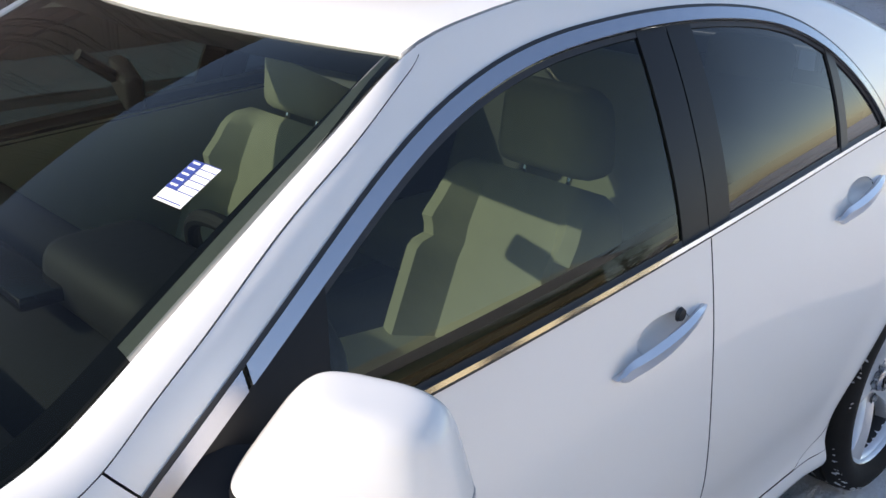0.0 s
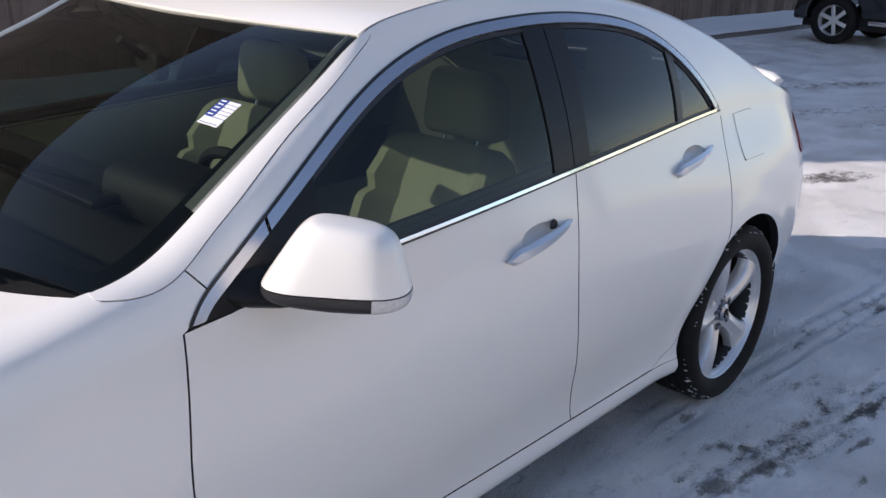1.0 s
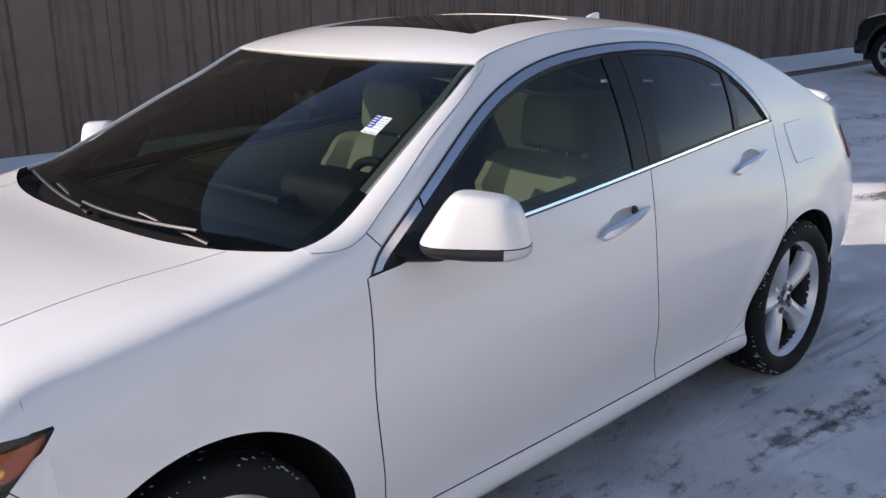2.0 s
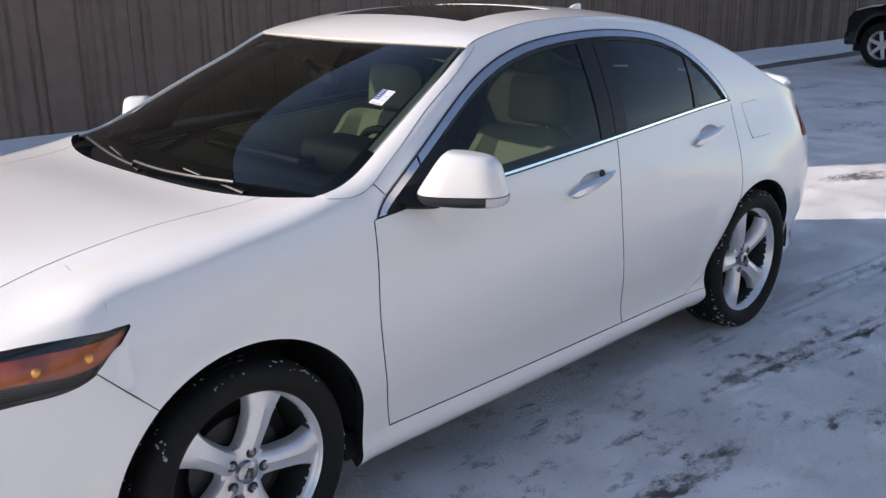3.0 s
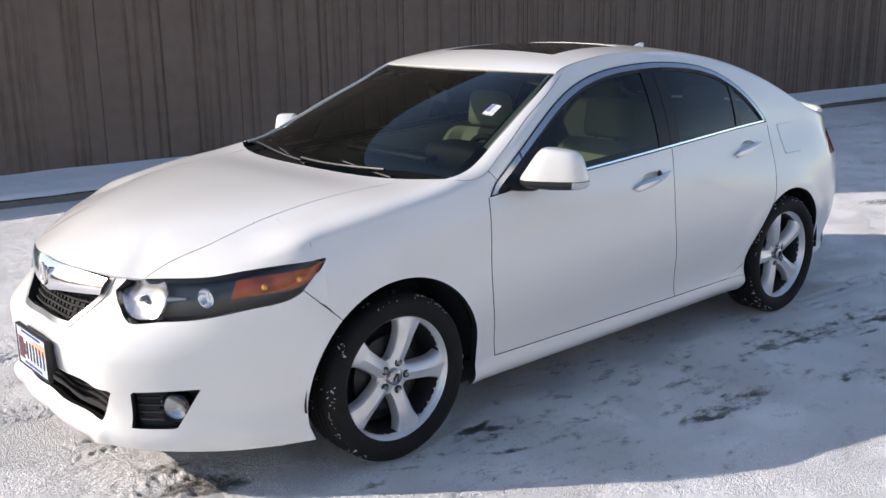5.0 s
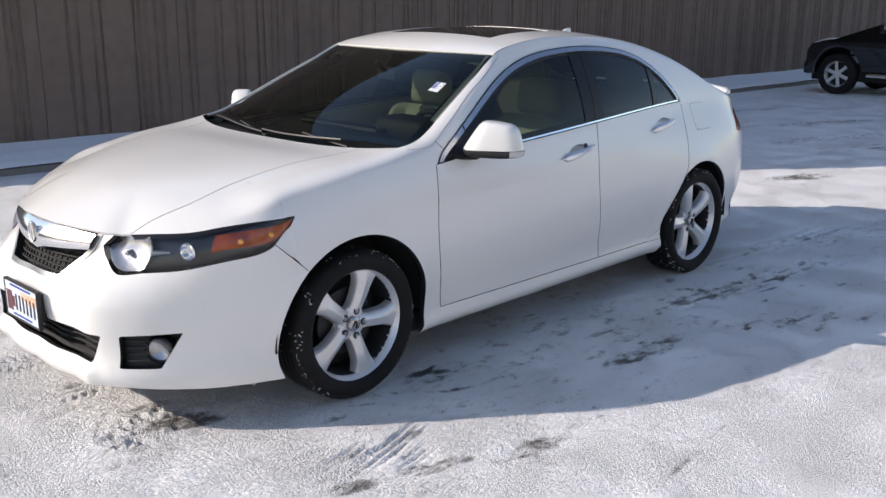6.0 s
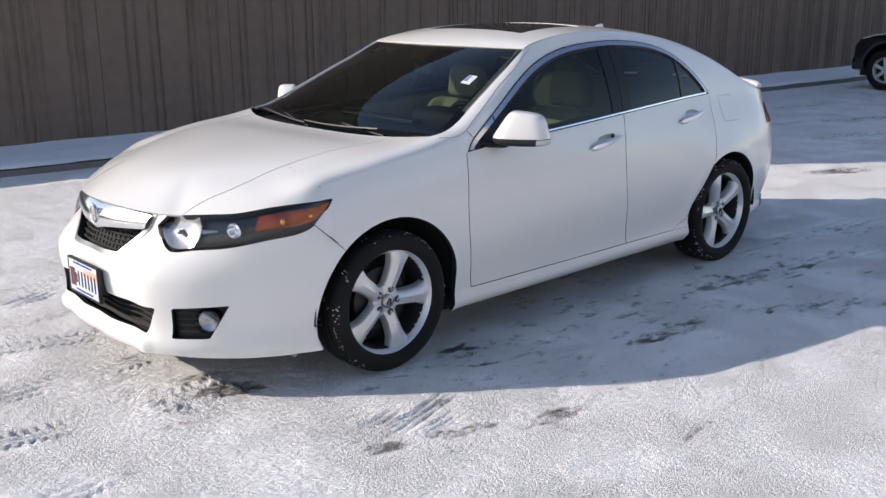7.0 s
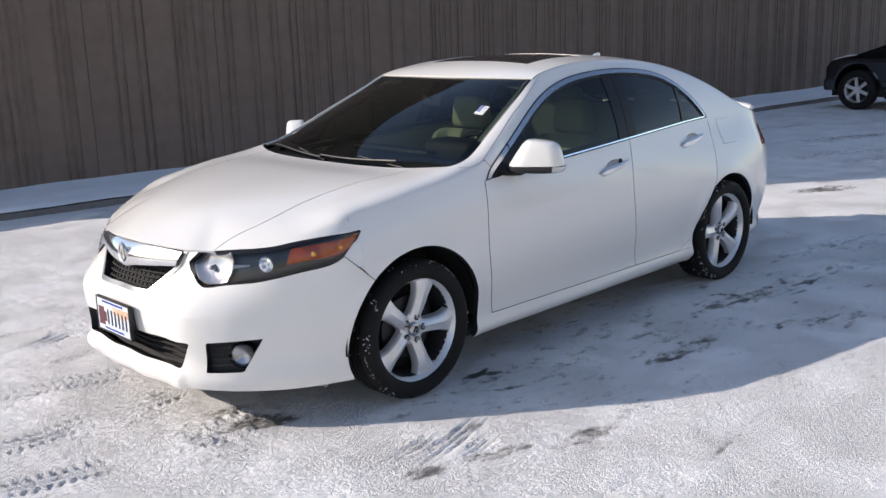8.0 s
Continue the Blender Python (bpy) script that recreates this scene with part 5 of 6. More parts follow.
def ground_material():
    mat = bpy.data.materials.new("snowy_asphalt")
    mat.use_nodes = True
    nt = mat.node_tree
    L = nt.links.new
    b = nt.nodes["Principled BSDF"]
    b.inputs["Roughness"].default_value = 0.65
    tc = nt.nodes.new("ShaderNodeTexCoord")

    def noise_at(scale, detail=5.0, rough=0.6, stretch=None):
        n = nt.nodes.new("ShaderNodeTexNoise")
        n.inputs["Scale"].default_value, n.inputs["Detail"].default_value, n.inputs["Roughness"].default_value = scale, detail, rough
        if stretch:
            mp = nt.nodes.new("ShaderNodeMapping")
            mp.inputs["Scale"].default_value = stretch
            L(tc.outputs["Object"], mp.inputs["Vector"])
            L(mp.outputs["Vector"], n.inputs["Vector"])
        else:
            L(tc.outputs["Object"], n.inputs["Vector"])
        return n.outputs["Fac"]

    def calc(op, a, c=None, clamp=False):
        n = nt.nodes.new("ShaderNodeMath")
        n.operation, n.use_clamp = op, clamp
        for i, q in enumerate((a, c)):
            if q is None:
                continue
            if isinstance(q, (int, float)):
                n.inputs[i].default_value = q
            else:
                L(q, n.inputs[i])
        return n.outputs[0]

    at = nt.nodes.new("ShaderNodeAttribute")
    at.attribute_name = "bare"
    big, mid, fine, grit = noise_at(0.7, 4), noise_at(3.6, 7, 0.68, (0.7, 1.3, 1)), noise_at(16, 6, 0.72, (0.8, 1.2, 1)), noise_at(95, 3, 0.75)
    cover = calc("ADD", calc("MULTIPLY", big, 0.30), calc("MULTIPLY", mid, 0.70))
    cover = calc("ADD", cover, calc("MULTIPLY", fine, 0.80))
    cover = calc("ADD", cover, calc("MULTIPLY", grit, 0.55))
    cover = calc("SUBTRACT", cover, calc("ADD", calc("MULTIPLY", at.outputs["Fac"], 0.42), 0.362))
    ramp = nt.nodes.new("ShaderNodeValToRGB")
    cr = ramp.color_ramp
    cr.elements[0].position, cr.elements[0].color = 0.42, (0.09, 0.082, 0.078, 1)
    cr.elements[1].position, cr.elements[1].color = 0.71, (0.93, 0.93, 0.94, 1)
    for p, c in ((0.50, (0.36, 0.345, 0.335)), (0.56, (0.68, 0.67, 0.67)), (0.63, (0.85, 0.845, 0.85))):
        e = cr.elements.new(p)
        e.color = (*c, 1)
    L(cover, ramp.inputs["Fac"])
    # small rubbed spots where grit shows through, more of them where the snow is thin
    spot = calc("ADD", noise_at(6.5, 9, 0.72, (0.75, 1.5, 1)), calc("MULTIPLY", at.outputs["Fac"], 0.30))
    spot = calc("MULTIPLY", calc("SUBTRACT", spot, 0.635), 8.0, clamp=True)
    tint = nt.nodes.new("ShaderNodeMix")
    tint.data_type = "RGBA"
    tint.inputs[7].default_value = (0.13, 0.122, 0.115, 1)
    L(calc("MULTIPLY", spot, 0.8), tint.inputs[0])
    L(ramp.outputs["Color"], tint.inputs[6])
    L(tint.outputs[2], b.inputs["Base Color"])
    bp = nt.nodes.new("ShaderNodeBump")
    bp.inputs["Strength"].default_value, bp.inputs["Distance"].default_value = 1.0, 0.026
    lumps = noise_at(38, 5, 0.75)
    crumbs = noise_at(105, 4, 0.8)
    grains = nt.nodes.new("ShaderNodeTexVoronoi")
    grains.inputs["Scale"].default_value = 120.0
    L(tc.outputs["Object"], grains.inputs["Vector"])
    # loose crumbs lie in drifts, smoother packed snow between
    drift = calc("MULTIPLY", calc("SUBTRACT", noise_at(2.6, 4, 0.6), 0.38), 4.0, clamp=True)
    h = calc("ADD", calc("MULTIPLY", fine, 0.6), calc("MULTIPLY", lumps, 0.75))
    h = calc("ADD", h, calc("MULTIPLY", calc("MULTIPLY", crumbs, calc("ADD", drift, 0.35)), 0.72))
    h = calc("SUBTRACT", h, calc("MULTIPLY", calc("MULTIPLY", grains.outputs["Distance"], drift), 0.6))
    L(h, bp.inputs["Height"])
    L(bp.outputs["Normal"], b.inputs["Normal"])
    return mat


GROUND = ground_material()
# tyre tracks: (start, end, width, cleats); the tread pattern is pressed into the snow
TRACKS = [((1.70, -0.04), (0.66, -0.04), 0.17, 0.7), ((1.45, -0.72), (0.68, -0.48), 0.16, 0.7), ((1.25, -1.15), (0.64, -1.41), 0.15, 0.6), ((1.12, 0.54), (0.74, 0.57), 0.14, 0.8), ((1.75, 0.36), (1.20, 0.47), 0.15, 0.9),
          ((0.78, 1.35), (0.20, 1.24), 0.11, 0.15), ((0.54, 1.42), (-0.10, 1.23), 0.10, 0.15), ((0.34, 1.48), (0.04, 1.41), 0.09, 0.1),
          ((3.4, -0.95), (1.0, -1.15), 0.20, 0.6), ((3.2, -1.75), (0.2, -1.55), 0.20, 0.6), ((3.3, -2.6), (-0.2, -2.2), 0.22, 0.6), ((2.6, 1.15), (1.35, 0.95), 0.16, 0.7), ((-2.3, 0.80), (-4.6, 0.98), 0.22, 0.5), ((-2.0, 1.15), (-5.5, 1.65), 0.20, 0.5)]
# bare patches: centre, radii, turn, strength
BARE = [((0.66, 0.58), (0.16, 0.09), -20, 0.75), ((0.71, 0.36), (0.11, 0.06), 10, 0.50), ((0.52, 1.45), (0.13, 0.04), -20, 0.45), ((-0.15, 1.71), (0.22, 0.05), -8, 0.50), ((0.23, 1.55), (0.16, 0.05), -20, 0.48), ((-0.50, 1.73), (0.20, 0.035), -8, 0.30), ((-0.55, 2.17), (0.32, 0.020), 8, 0.38), ((0.95, 0.12), (0.20, 0.03), 15, 0.3),
        ((-1.1, 1.05), (1.5, 0.50), 0, 0.14), ((-1.6, 0.1), (1.6, 0.60), 0, 0.25), ((-6.3, -0.05), (0.40, 0.14), -25, 0.6), ((-2.9, 1.25), (0.9, 0.10), -6, 0.25), ((-4.6, 1.2), (0.9, 0.2), -12, 0.28),
        ((-2.3, 1.75), (0.5, 0.07), -30, 0.3), ((-1.35, 1.42), (0.35, 0.07), 0, 0.28), ((-9.0, -0.9), (1.6, 0.20), -20, 0.35), ((-8.0, -2.2), (1.2, 0.12), -5, 0.35), ((-10.2, -1.6), (0.9, 0.22), -25, 0.42), ((-8.8, -0.2), (0.8, 0.25), -30, 0.4), ((-11.0, -2.9), (0.7, 0.15), -15, 0.4), ((0.80, -0.95), (0.30, 0.03), 12, 0.4)]


def ground_at(x, y):
    """Height and bareness of the snow."""
    h = 0.010 * noise.noise((x * 1.1, y * 1.1, 0)) + 0.006 * noise.noise((x * 5.1, y * 5.1, 3)) + 0.0035 * noise.noise((x * 17, y * 17, 5))
    bare = 0.0
    for (x0, y0), (x1, y1), w, cleat in TRACKS:
        dx, dy = x1 - x0, y1 - y0
        n = math.hypot(dx, dy)
        t, d = ((x - x0) * dx + (y - y0) * dy) / n, ((x - x0) * -dy + (y - y0) * dx) / n
        if -0.05 < t < n + 0.05 and abs(d) < w:
            fade = smooth(0, 0.12, t) * smooth(n, n - 0.15, t) * smooth(w * 0.62, w * 0.46, abs(d)) * (0.75 + 1.1 * noise.noise((x * 2.3, y * 2.3, 9)))
            ribs = 0.5 + 0.5 * math.cos(d / w * 2 * math.pi * 3.0)
            lugs = smooth(-0.3, 0.6, math.cos((t + abs(d) * 0.5) / 0.046 * 2 * math.pi))
            ribs = smooth(0.25, 0.75, ribs)
            h -= fade * (0.001 + (0.007 + 0.003 * cleat) * ribs + (0.010 * cleat * lugs if abs(d) > w * 0.22 else 0.002))
            bare += fade * (0.14 * ribs + (0.08 * cleat * lugs if abs(d) > w * 0.22 else 0.0) + 0.02)
    for (cx, cy), (rx, ry), turn, k in BARE:
        if abs(x - cx) > 2 * rx + 2 * ry or abs(y - cy) > 2 * rx + 2 * ry:
            continue
        c, s = math.cos(radians(turn)), math.sin(radians(turn))
        u, v = ((x - cx) * c + (y - cy) * s) / rx, (-(x - cx) * s + (y - cy) * c) / ry
        q = u * u + v * v
        if q < 4:
            q += 0.5 * noise.noise((x * 7, y * 7, 1))
            bare += k * smooth(1.7, 0.2, q)
            h -= 0.008 * k * smooth(1.7, 0.3, q)
    # the lee of the car, where the snow is scuffed down to the asphalt in ragged blotches
    lee = smooth(0.55, 0.95, y) * smooth(2.0 - 0.30 * x, 1.15, y) * smooth(-3.9, -2.6, x) * smooth(0.55, 0.0, x)
    if lee > 0:
        n = 0.5 * noise.noise((x * 1.6, y * 2.6, 12)) + 0.8 * noise.noise((x * 7.0, y * 11.0, 14)) + 0.9 * noise.noise((x * 21, y * 29, 15))
        bare += lee * (0.02 + 0.40 * smooth(0.0, 1.1, n))
    # long faint scrapes left by tyres turning in the open, running along the car
    open_snow = smooth(-0.7, 0.3, x) * smooth(1.15 - 0.36 * x, 1.35 - 0.36 * x, y + 1.0 * smooth(0.6, 1.0, x)) * smooth(3.2, 2.4, x)
    if open_snow > 0:
        v = y + 0.10 * x + 0.03 * noise.noise((x * 1.3, y * 1.3, 20))
        n = 0.9 * noise.noise((x * 1.1, v * 15, 21)) + 0.6 * noise.noise((x * 2.6, v * 34, 22)) + 0.5 * noise.noise((x * 1.5, y * 1.5, 23))
        scrape = open_snow * smooth(0.15, 0.95, n)
        bare += 0.30 * scrape + 0.10 * open_snow * smooth(0.2, 0.9, noise.noise((x * 24, y * 30, 24)))
        h += open_snow * (0.0035 * noise.noise((x * 3.0, v * 30, 25)) + 0.003 * noise.noise((x * 40, y * 40, 26))) - 0.004 * scrape
    # rough heap of pushed-up snow at the bumper's corner
    q = ((x - 0.80) / 0.24) ** 2 + ((y - 0.50) / 0.20) ** 2
    if q < 3:
        h += smooth(1.6, 0.1, q) * (0.018 + 0.016 * noise.noise((x * 14, y * 14, 6)) + 0.014 * noise.noise((x * 34, y * 34, 2)))
    return h, min(1.0, bare)


# small dark smudges where the snow is rubbed thin, most of them in the lee of the car
for _ in range(120):
    sx, sy = rng.uniform(-3.6, 1.2), 0.85 + 1.5 * rng.random() ** 1.4
    if sy < 1.2 - 0.36 * sx or rng.random() < 0.35:
        BARE.append(((sx, sy), (rng.uniform(0.03, 0.13), rng.uniform(0.012, 0.035)), rng.gauss(-8, 22), rng.uniform(0.12, 0.42)))


def build_ground():
    xs = [-900, -300, -120, -60, -35, -25, -18, -15, -13] + steps(-12, -7, 50)[:-1] + steps(-7, -1, 130)[:-1] + steps(-1, 2.3, 390)[:-1] + steps(2.3, 3.4, 30) + [4, 5, 6, 8, 12, 18, 30, 60, 150, 400, 900]
    ys = [-900, -300, -100, -40, -20, -12, -8, -6.5, -5.6] + steps(-5.0, -1.5, 70)[:-1] + steps(-1.5, 2.3, 440)[:-1] + steps(2.3, 3.4, 30) + [3.8, 4.5, 5.5, 7, 10, 15, 25, 40, 80, 200, 900]
    verts, bare = [], []
    for y in ys:
        for x in xs:
            near = -12.5 < x < 4.2 and -5.7 < y < 4.0
            h, q = ground_at(x, y) if near or (-12 < x < 6 and -6 < y < 6) else (0.0, 0.15)
            wheel = min(math.hypot((x - wx) / 0.16, (y - wy) / 0.15) for wx in (0.0, REAR_AXLE) for wy in (0.79, -0.79))
            h = h * smooth(0.7, 1.6, wheel) + 0.002 * smooth(1.6, 0.7, wheel)
            verts.append((x, y, h))
            bare.append(q)
    n, m = len(xs), len(ys)
    faces = [(j * n + i, j * n + i + 1, (j + 1) * n + i + 1, (j + 1) * n + i) for j in range(m - 1) for i in range(n - 1)]
    me = bpy.data.meshes.new("ground")
    me.from_pydata(verts, [], faces)
    at = me.attributes.new("bare", "FLOAT", "POINT")
    at.data.foreach_set("value", bare)
    for p in me.polygons:
        p.use_smooth = True
    me.materials.append(GROUND)
    return tagged(new("ground", me), "trampled snow over grey asphalt with tyre tracks", "ground", kind="structure")


build_ground()


def wall_material():
    mat = material("fluted_concrete", (0.185, 0.136, 0.108), 0.9, grain=0.35, scale=7.0, bump=0.004, second=(0.126, 0.092, 0.074))
    return mat


CONCRETE = wall_material()
WALL_TOP = 6.0


def fluted_panel(width, seed):
    """A panel from its left foot: flat bands between groups of rough grooves that wander a little."""
    r = random.Random(seed)
    us, u = [(0.0, -0.012), (0.006, 0.0)], 0.02
    while u < width - 0.10:
        u += r.uniform(0.06, 0.26)
        for _ in range(r.choice((1, 2, 2, 3, 4, 5))):
            w, d, flat = r.uniform(0.032, 0.056), r.uniform(0.010, 0.019), r.uniform(0.022, 0.060)
            us += [(u - 0.012, 0.0), (u, 0.007), (u + w * 0.30, -d), (u + w * 0.62, -d * 0.9), (u + w, 0.008), (u + w + 0.012, 0.0)]
            u += w + flat
    us = sorted(q for q in us if q[0] < width - 0.02) + [(width - 0.006, 0.0), (width, -0.012)]
    zs2 = steps(0.0, 3.6, 26) + [4.2, 5.0, WALL_TOP]
    verts, faces = [], []
    for z in zs2:
        for u, d in us:
            wob = 0.006 * noise.noise((u * 9 + seed, z * 1.4, seed)) + 0.003 * noise.noise((u * 30, z * 6, seed))
            verts.append((u + (wob if 0.01 < u < width - 0.01 else 0), d * (0.8 + 0.5 * noise.noise((u * 12, z * 2.2, seed + 4))), z))
    n = len(us)
    for j in range(len(zs2) - 1):
        for i in range(n - 1):
            faces.append((j * n + i + 1, j * n + i, (j + 1) * n + i, (j + 1) * n + i + 1))
    me = bpy.data.meshes.new("wall_panel")
    me.from_pydata(verts, [], faces)
    me.materials.append(CONCRETE)
    return me


wall = new("wall_north", finish(boxes((-40, 2.27, -0.45, -0.075, 0, WALL_TOP)), "wall_north", CONCRETE))
wall.matrix_world = WALL
tagged(wall, "tall brown-grey concrete wall with uneven vertical ribs", "wall", kind="structure")
PANELS = [fluted_panel(1.52, 11 + k) for k in range(8)]
for k in range(27):
    ob = new("wall_panel", PANELS[(k * 5 + k // 8) % 8])
    ob.parent = wall
    ob.matrix_basis = Matrix.Translation((2.27 - 1.52 * (k + 1), 0.0, 0.0))
low = new("wall_low", finish(boxes((2.27, 30, -0.4, 0.0, 0, 1.31), bevel=0.02), "wall_low", CONCRETE))
low.matrix_world = WALL
tagged(low, "low concrete wall beyond the building's corner", "wall", kind="structure")

SNOW = material("clean_snow", (0.80, 0.80, 0.82), 0.7, grain=0.10, scale=5.0, bump=0.012)
KERB = material("kerb_concrete", (0.20, 0.185, 0.175), 0.9, grain=0.4, scale=20.0, bump=0.003)


def snow_ledge():
    """Snow lying on the raised walk, thicker towards the wall and ragged at the kerb."""
    xs, ys = steps(-38, 8, 260), steps(0.0, 0.965, 16)
    verts, faces = [], []
    for x in xs:
        for y in ys:
            k = y / 0.965
            h = 0.103 + 0.055 * (1 - k) ** 1.5 + 0.020 * noise.noise((x * 1.3, y * 3, 2)) + 0.008 * noise.noise((x * 6, y * 6, 8))
            h -= 0.028 * smooth(0.90, 1.0, k)
            verts.append((x, y - (0.03 * (0.5 + noise.noise((x * 2.1, 0, 4))) if k > 0.9 else 0), h))
    n = len(ys)
    faces = [(i * n + j, (i + 1) * n + j, (i + 1) * n + j + 1, i * n + j + 1) for i in range(len(xs) - 1) for j in range(n - 1)]
    me = bpy.data.meshes.new("snow_ledge")
    me.from_pydata(verts, [], faces)
    for p in me.polygons:
        p.use_smooth = True
    me.materials.append(SNOW)
    ob = new("snow_cover", me)
    ob.matrix_world = WALL
    return tagged(ob, "smooth snow lying on the raised walk by the wall", "snow", kind="structure")


snow_ledge()
kerb = new("kerb", finish(boxes((-38, 30, 0.0, 0.95, -0.1, 0.062), bevel=0.012), "kerb", KERB))
kerb.matrix_world = WALL
tagged(kerb, "grey concrete kerb along the wall", "kerb", kind="structure")


# ---- the dark pickup parked by the wall ----
TRUCK_PAINT = material("black_paint", (0.010, 0.010, 0.012), 0.25, coat=0.8, grain=0.2, scale=4.0)
TRUCK_GLASS = material("dark_window", (0.012, 0.013, 0.015), 0.08, coat=0.6)


def slab(profile, y0, y1, bevel):
    """A side profile of (x, z) drawn out from y0 to y1, its edges rounded."""
    bm = bmesh.new()
    f = bm.faces.new([bm.verts.new((x, y0, z)) for x, z in profile])
    ext = bmesh.ops.extrude_face_region(bm, geom=[f])["geom"]
    bmesh.ops.translate(bm, vec=(0, y1 - y0, 0), verts=[v for v in ext if isinstance(v, bmesh.types.BMVert)])
    bmesh.ops.recalc_face_normals(bm, faces=bm.faces[:])
    bmesh.ops.bevel(bm, geom=bm.edges[:], offset=bevel, segments=3, profile=0.6, affect="EDGES")
    return bm


def parked_truck():
    m = pose(-14.80, -2.99, 0, 0, 0, -95)
    t = thing("pickup_truck", "black pickup truck parked close along the wall", "truck", m)
    body = [(0.46, 0.38), (0.62, 0.36), (0.68, 0.50), (0.67, 0.82), (0.58, 0.95), (0.30, 1.03), (-0.55, 1.11), (-3.95, 1.12), (-4.10, 1.04), (-4.10, 0.52), (-3.72, 0.48)]
    body += [(-3.25 + 0.47 * math.cos(radians(a)), 0.42 + 0.47 * math.sin(radians(a))) for a in range(188, -1, -17)] + [(-2.70, 0.46), (-0.50, 0.46)]
    body += [(0.47 * math.cos(radians(a)), 0.42 + 0.47 * math.sin(radians(a))) for a in range(175, 4, -17)]
    part("body", slab(body, -0.92, 0.92, 0.045), TRUCK_PAINT, t)
    cab = [(-0.45, 1.08), (-1.18, 1.72), (-1.40, 1.77), (-2.45, 1.77), (-2.62, 1.70), (-2.75, 1.10)]
    part("cab", slab(cab, -0.78, 0.78, 0.05), TRUCK_PAINT, t)
    for s in (1, -1):
        y = s * 0.782
        part("cab_window", slab([(-0.86, 1.20), (-1.30, 1.64), (-1.62, 1.66), (-1.62, 1.20)], y - 0.006, y + 0.006, 0.004), TRUCK_GLASS, t)
        part("cab_window", slab([(-1.70, 1.20), (-1.70, 1.66), (-2.40, 1.66), (-2.52, 1.20)], y - 0.006, y + 0.006, 0.004), TRUCK_GLASS, t)
        part("headlight", boxes((0.54, 0.672, s * 0.72 - 0.15, s * 0.72 + 0.15, 0.70, 0.85), bevel=0.03), material("truck_lamp", (0.35, 0.36, 0.38), 0.15, coat=0.5), t)
        part("side_step", tube([(-0.62, s * 0.93, 0.40), (-2.65, s * 0.93, 0.40)], 0.035, 10), CHROME, t, "silver side step")
        part("wing_mirror", boxes((-0.95, -0.83, s * 0.98 - 0.10, s * 0.98 + 0.10, 1.18, 1.36), bevel=0.03), TRUCK_PAINT, t)
        for wx in (0.0, -3.25):
            w = part("wheel", lathe([(0.10, -0.06), (0.235, -0.05), (0.242, 0.07), (0.250, 0.082), (0.255, 0.076), (0.236, 0.055), (0.225, -0.05)], 48), ALLOY, t, "six-spoke silver alloy wheel")
            w.matrix_basis = Matrix.Translation((wx, s * 0.84, 0.385)) @ Matrix.Rotation(0 if s > 0 else math.pi, 4, "Z")
            part("tyre", lathe([(0.245, 0.075), (0.275, 0.115), (0.33, 0.120), (0.365, 0.105), (0.383, 0.08), (0.385, 0.0), (0.383, -0.08), (0.33, -0.12), (0.245, -0.09)], 56), RUBBER, w)
            part("hub", lathe([(0.0, 0.062), (0.05, 0.060), (0.075, 0.040)], 24), ALLOY, w)
            for k in range(6):
                sp = part("spoke", boxes((-0.032, 0.032, 0.02, 0.056, 0.045, 0.238), bevel=0.008), ALLOY, w)
                sp.matrix_basis = Matrix.Rotation(radians(60 * k + 10), 4, "Y")
            part("wheel_back", lathe([(0.0, -0.02), (0.235, -0.02)], 32), DARK, w)
    part("front_bumper", boxes((0.48, 0.72, -0.90, 0.90, 0.36, 0.60), bevel=0.05), BLACK, t)
    part("underside", boxes((-3.9, 0.6, -0.75, 0.75, 0.25, 0.50)), DARK, t)
    hood_snow = part("hood_snow", slab([(0.57, 0.958), (0.30, 1.035), (-0.45, 1.105), (-0.45, 1.122), (0.30, 1.055), (0.56, 0.98)], -0.80, 0.80, 0.006), SNOW, t, "thin snow on the hood")
    t.scale = (0.87, 0.87, 0.87)
    return t


parked_truck()

# ---- across the lot, behind the way the camera comes ----
SIDING = material("tan_siding", (0.42, 0.34, 0.20), 0.85, grain=0.2, scale=2.0, bump=0.004)
ROOFING = material("snowy_roof", (0.62, 0.62, 0.64), 0.8, grain=0.35, scale=2.5)
BARK = material("winter_twigs", (0.10, 0.085, 0.07), 0.9, grain=0.4, scale=12.0)


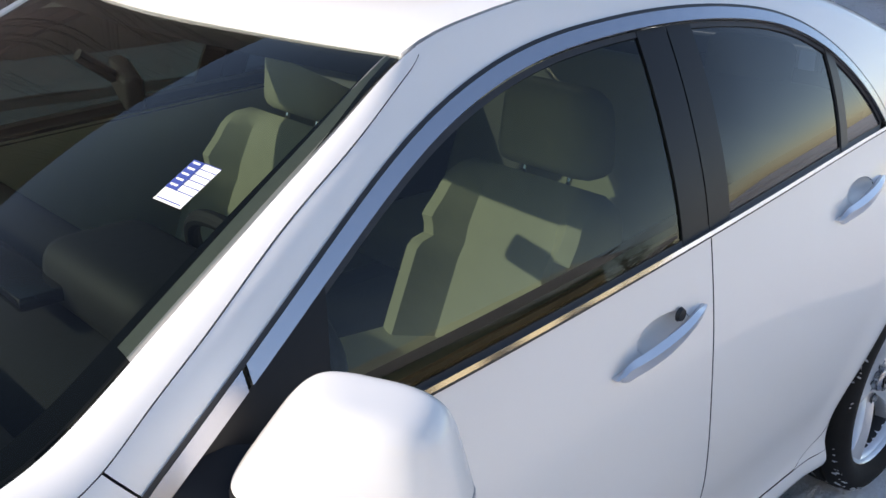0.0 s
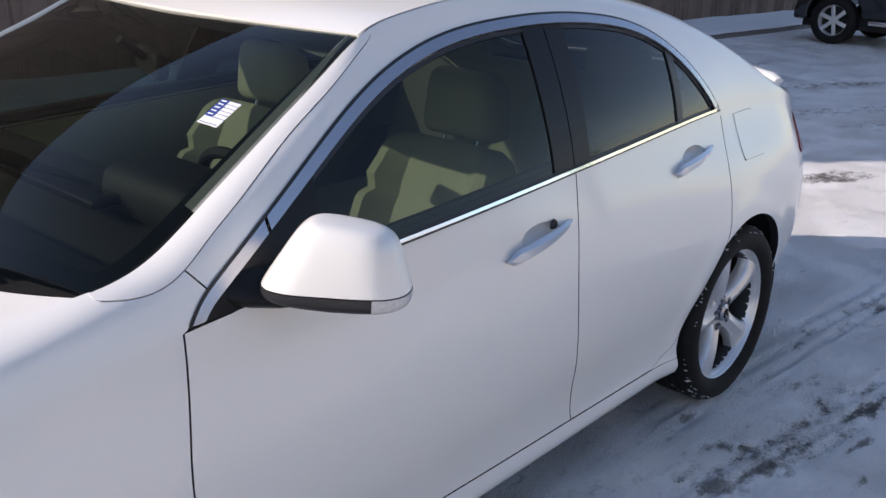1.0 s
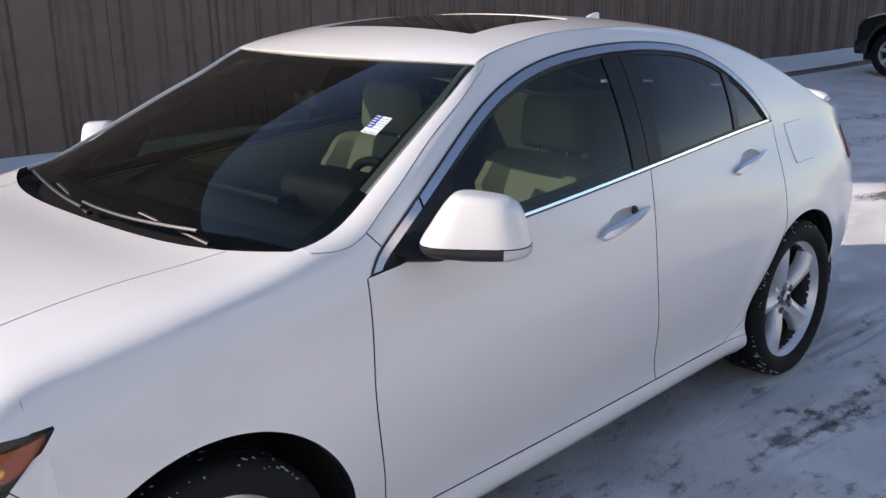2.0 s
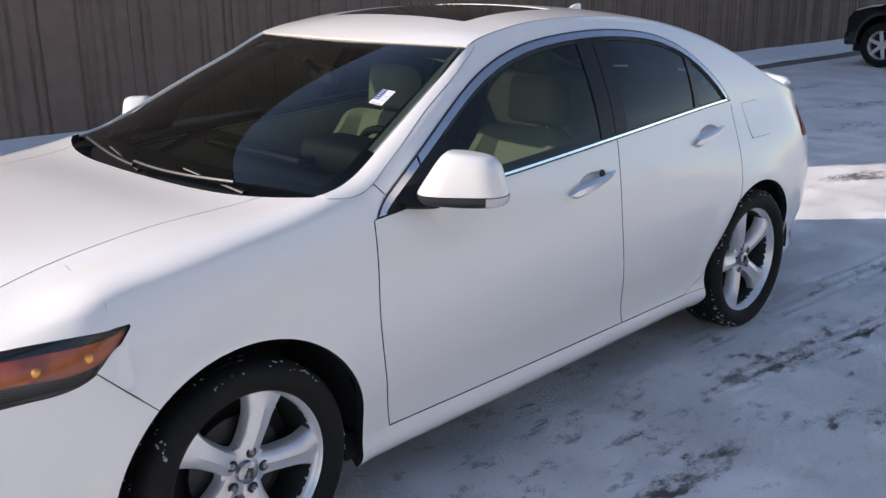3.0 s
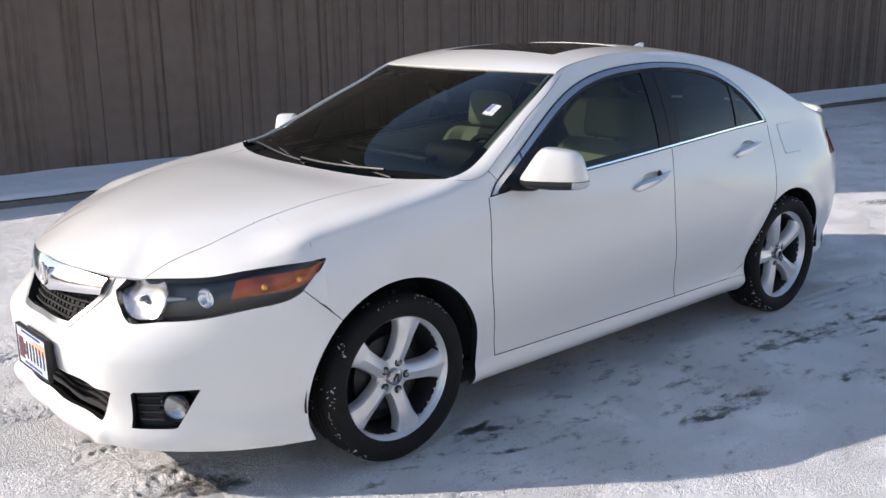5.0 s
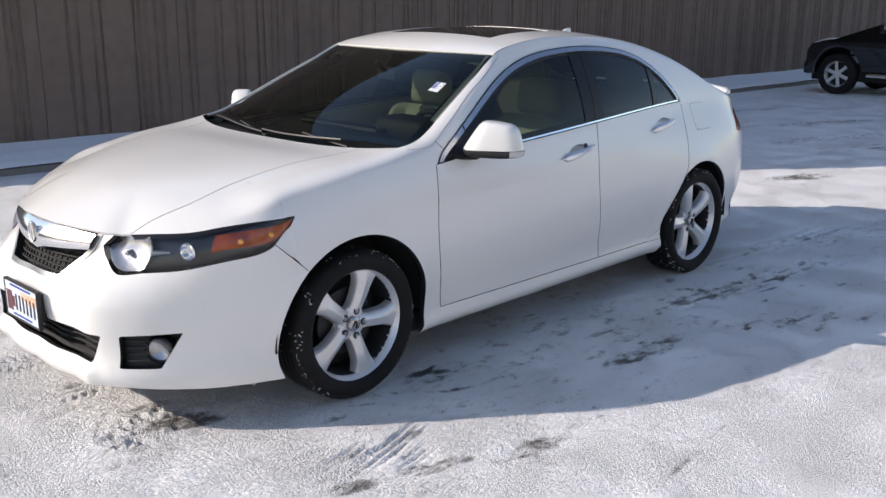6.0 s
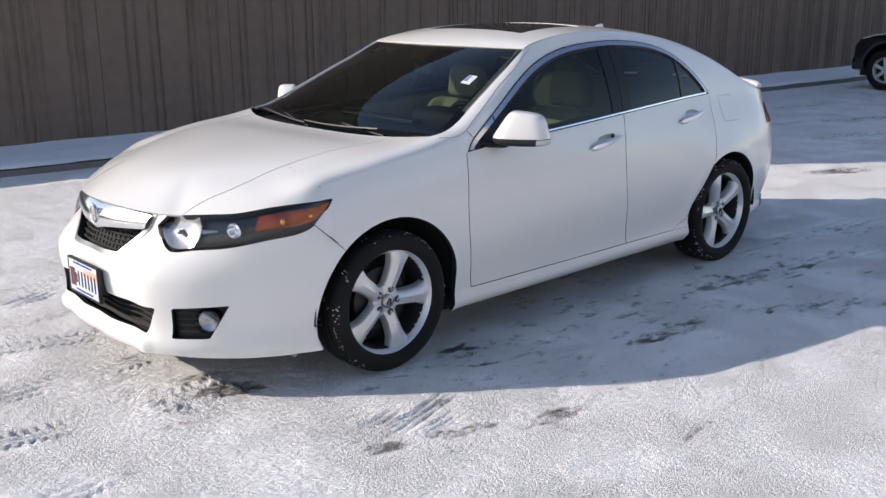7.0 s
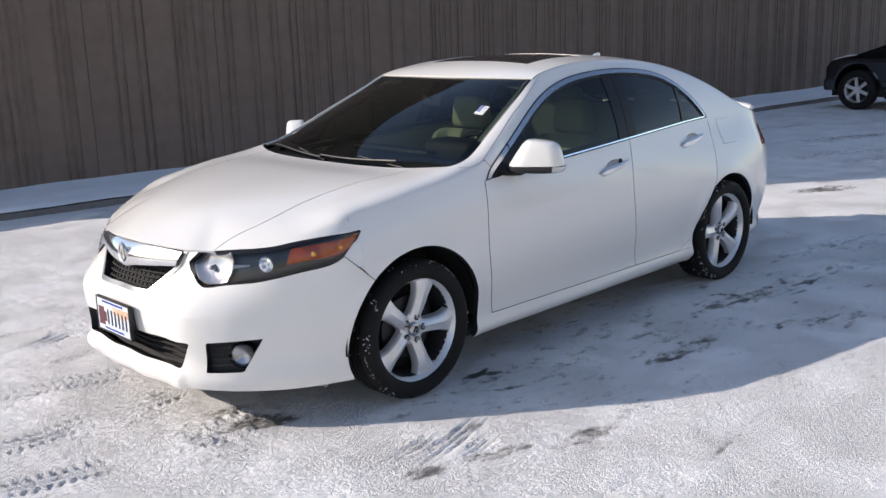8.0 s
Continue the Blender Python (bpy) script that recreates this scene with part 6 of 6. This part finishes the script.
def far_building(x0, x1, y0, depth, h):
    b = thing("low_building", "long low tan building with a snowy roof", "building", pose((x0 + x1) / 2, y0 + depth / 2, 0))
    w = (x1 - x0) / 2
    part("wall", boxes((-w, w, -depth / 2, depth / 2, -0.05, h)), SIDING, b)
    part("roof", slab([(-w - 0.6, h), (w + 0.6, h), (w - 1.5, h + 1.3), (-w + 1.5, h + 1.3)], -depth / 2 - 0.6, depth / 2 + 0.6, 0.05), ROOFING, b)
    n = int(w * 2 / 3.2)
    for k in range(n):
        x = -w + 1.6 + 3.2 * k
        win = part("window", boxes((x - 0.7, x + 0.7, -depth / 2 - 0.05, -depth / 2 + 0.02, 1.0, 2.2)), TRUCK_GLASS, b)
        part("window_frame", boxes((x - 0.78, x + 0.78, -depth / 2 - 0.07, -depth / 2, 2.2, 2.3), (x - 0.78, x + 0.78, -depth / 2 - 0.07, -depth / 2, 0.9, 1.0)), PAPER, win)
    return b


far_building(-19.5, 22, 17, 9, 3.9)


def far_tree(x, y, h, seed):
    r = random.Random(seed)
    t = thing("bare_tree", "bare winter tree far across the lot", "tree", pose(x, y, -0.05), group="bare trees")
    part("trunk", tube([(0, 0, 0), (0.05, 0.02, h * 0.25), (-0.03, 0.05, h * 0.55), (0.0, 0.0, h * 0.8)], [0.20, 0.15, 0.09, 0.03], 8), BARK, t)
    bm = bmesh.new()
    for k in range(26):
        z = h * r.uniform(0.25, 0.78)
        a, ln = r.uniform(0, 6.28), h * r.uniform(0.16, 0.34)
        p = Vector((0, 0, z))
        pts = [p]
        for j in range(3):
            p = p + Vector((math.cos(a), math.sin(a), r.uniform(0.4, 1.1))) * ln / 3
            a += r.uniform(-0.5, 0.5)
            pts.append(p)
        merge(bm, tube(pts, [0.05, 0.035, 0.02, 0.008], 5))
        for j in range(7):
            q = pts[r.choice((1, 2, 3))]
            d = Vector((r.uniform(-1, 1), r.uniform(-1, 1), r.uniform(0.1, 1))).normalized() * ln * 0.5
            merge(bm, tube([q, q + d * 0.5, q + d + Vector((0, 0, 0.1))], [0.014, 0.010, 0.005], 4))
    tagged(part("crown", bm, BARK, t), kind="stuff")
    return t


tree = far_tree(-24, 30, 7.0, 3)
for k, (x, y, h) in enumerate(((-30, 34, 1.1), (-36, 30, 0.9), (-43, 36, 1.2), (-52, 33, 1.0), (-20, 38, 1.1), (-60, 38, 1.3), (27, 32, 1.0), (33, 36, 1.2))):
    ob = copy_thing(tree, pose(x, y, -0.05, 0, 0, 47 * k))
    ob.scale = (h, h, h)
pole = thing("lamp_post", "tall dark lamp post at the lot's far side", "lamp post", pose(-25, 22, 0))
part("post", tube([(0, 0, 0), (0, 0, 5.6)], [0.09, 0.06], 10), BLACK, pole)
part("lamp_head", boxes((-0.3, 0.3, -0.9, 0.1, 5.55, 5.7), bevel=0.03), BLACK, pole)
far_building(-60, -28, 44, 10, 3.4)
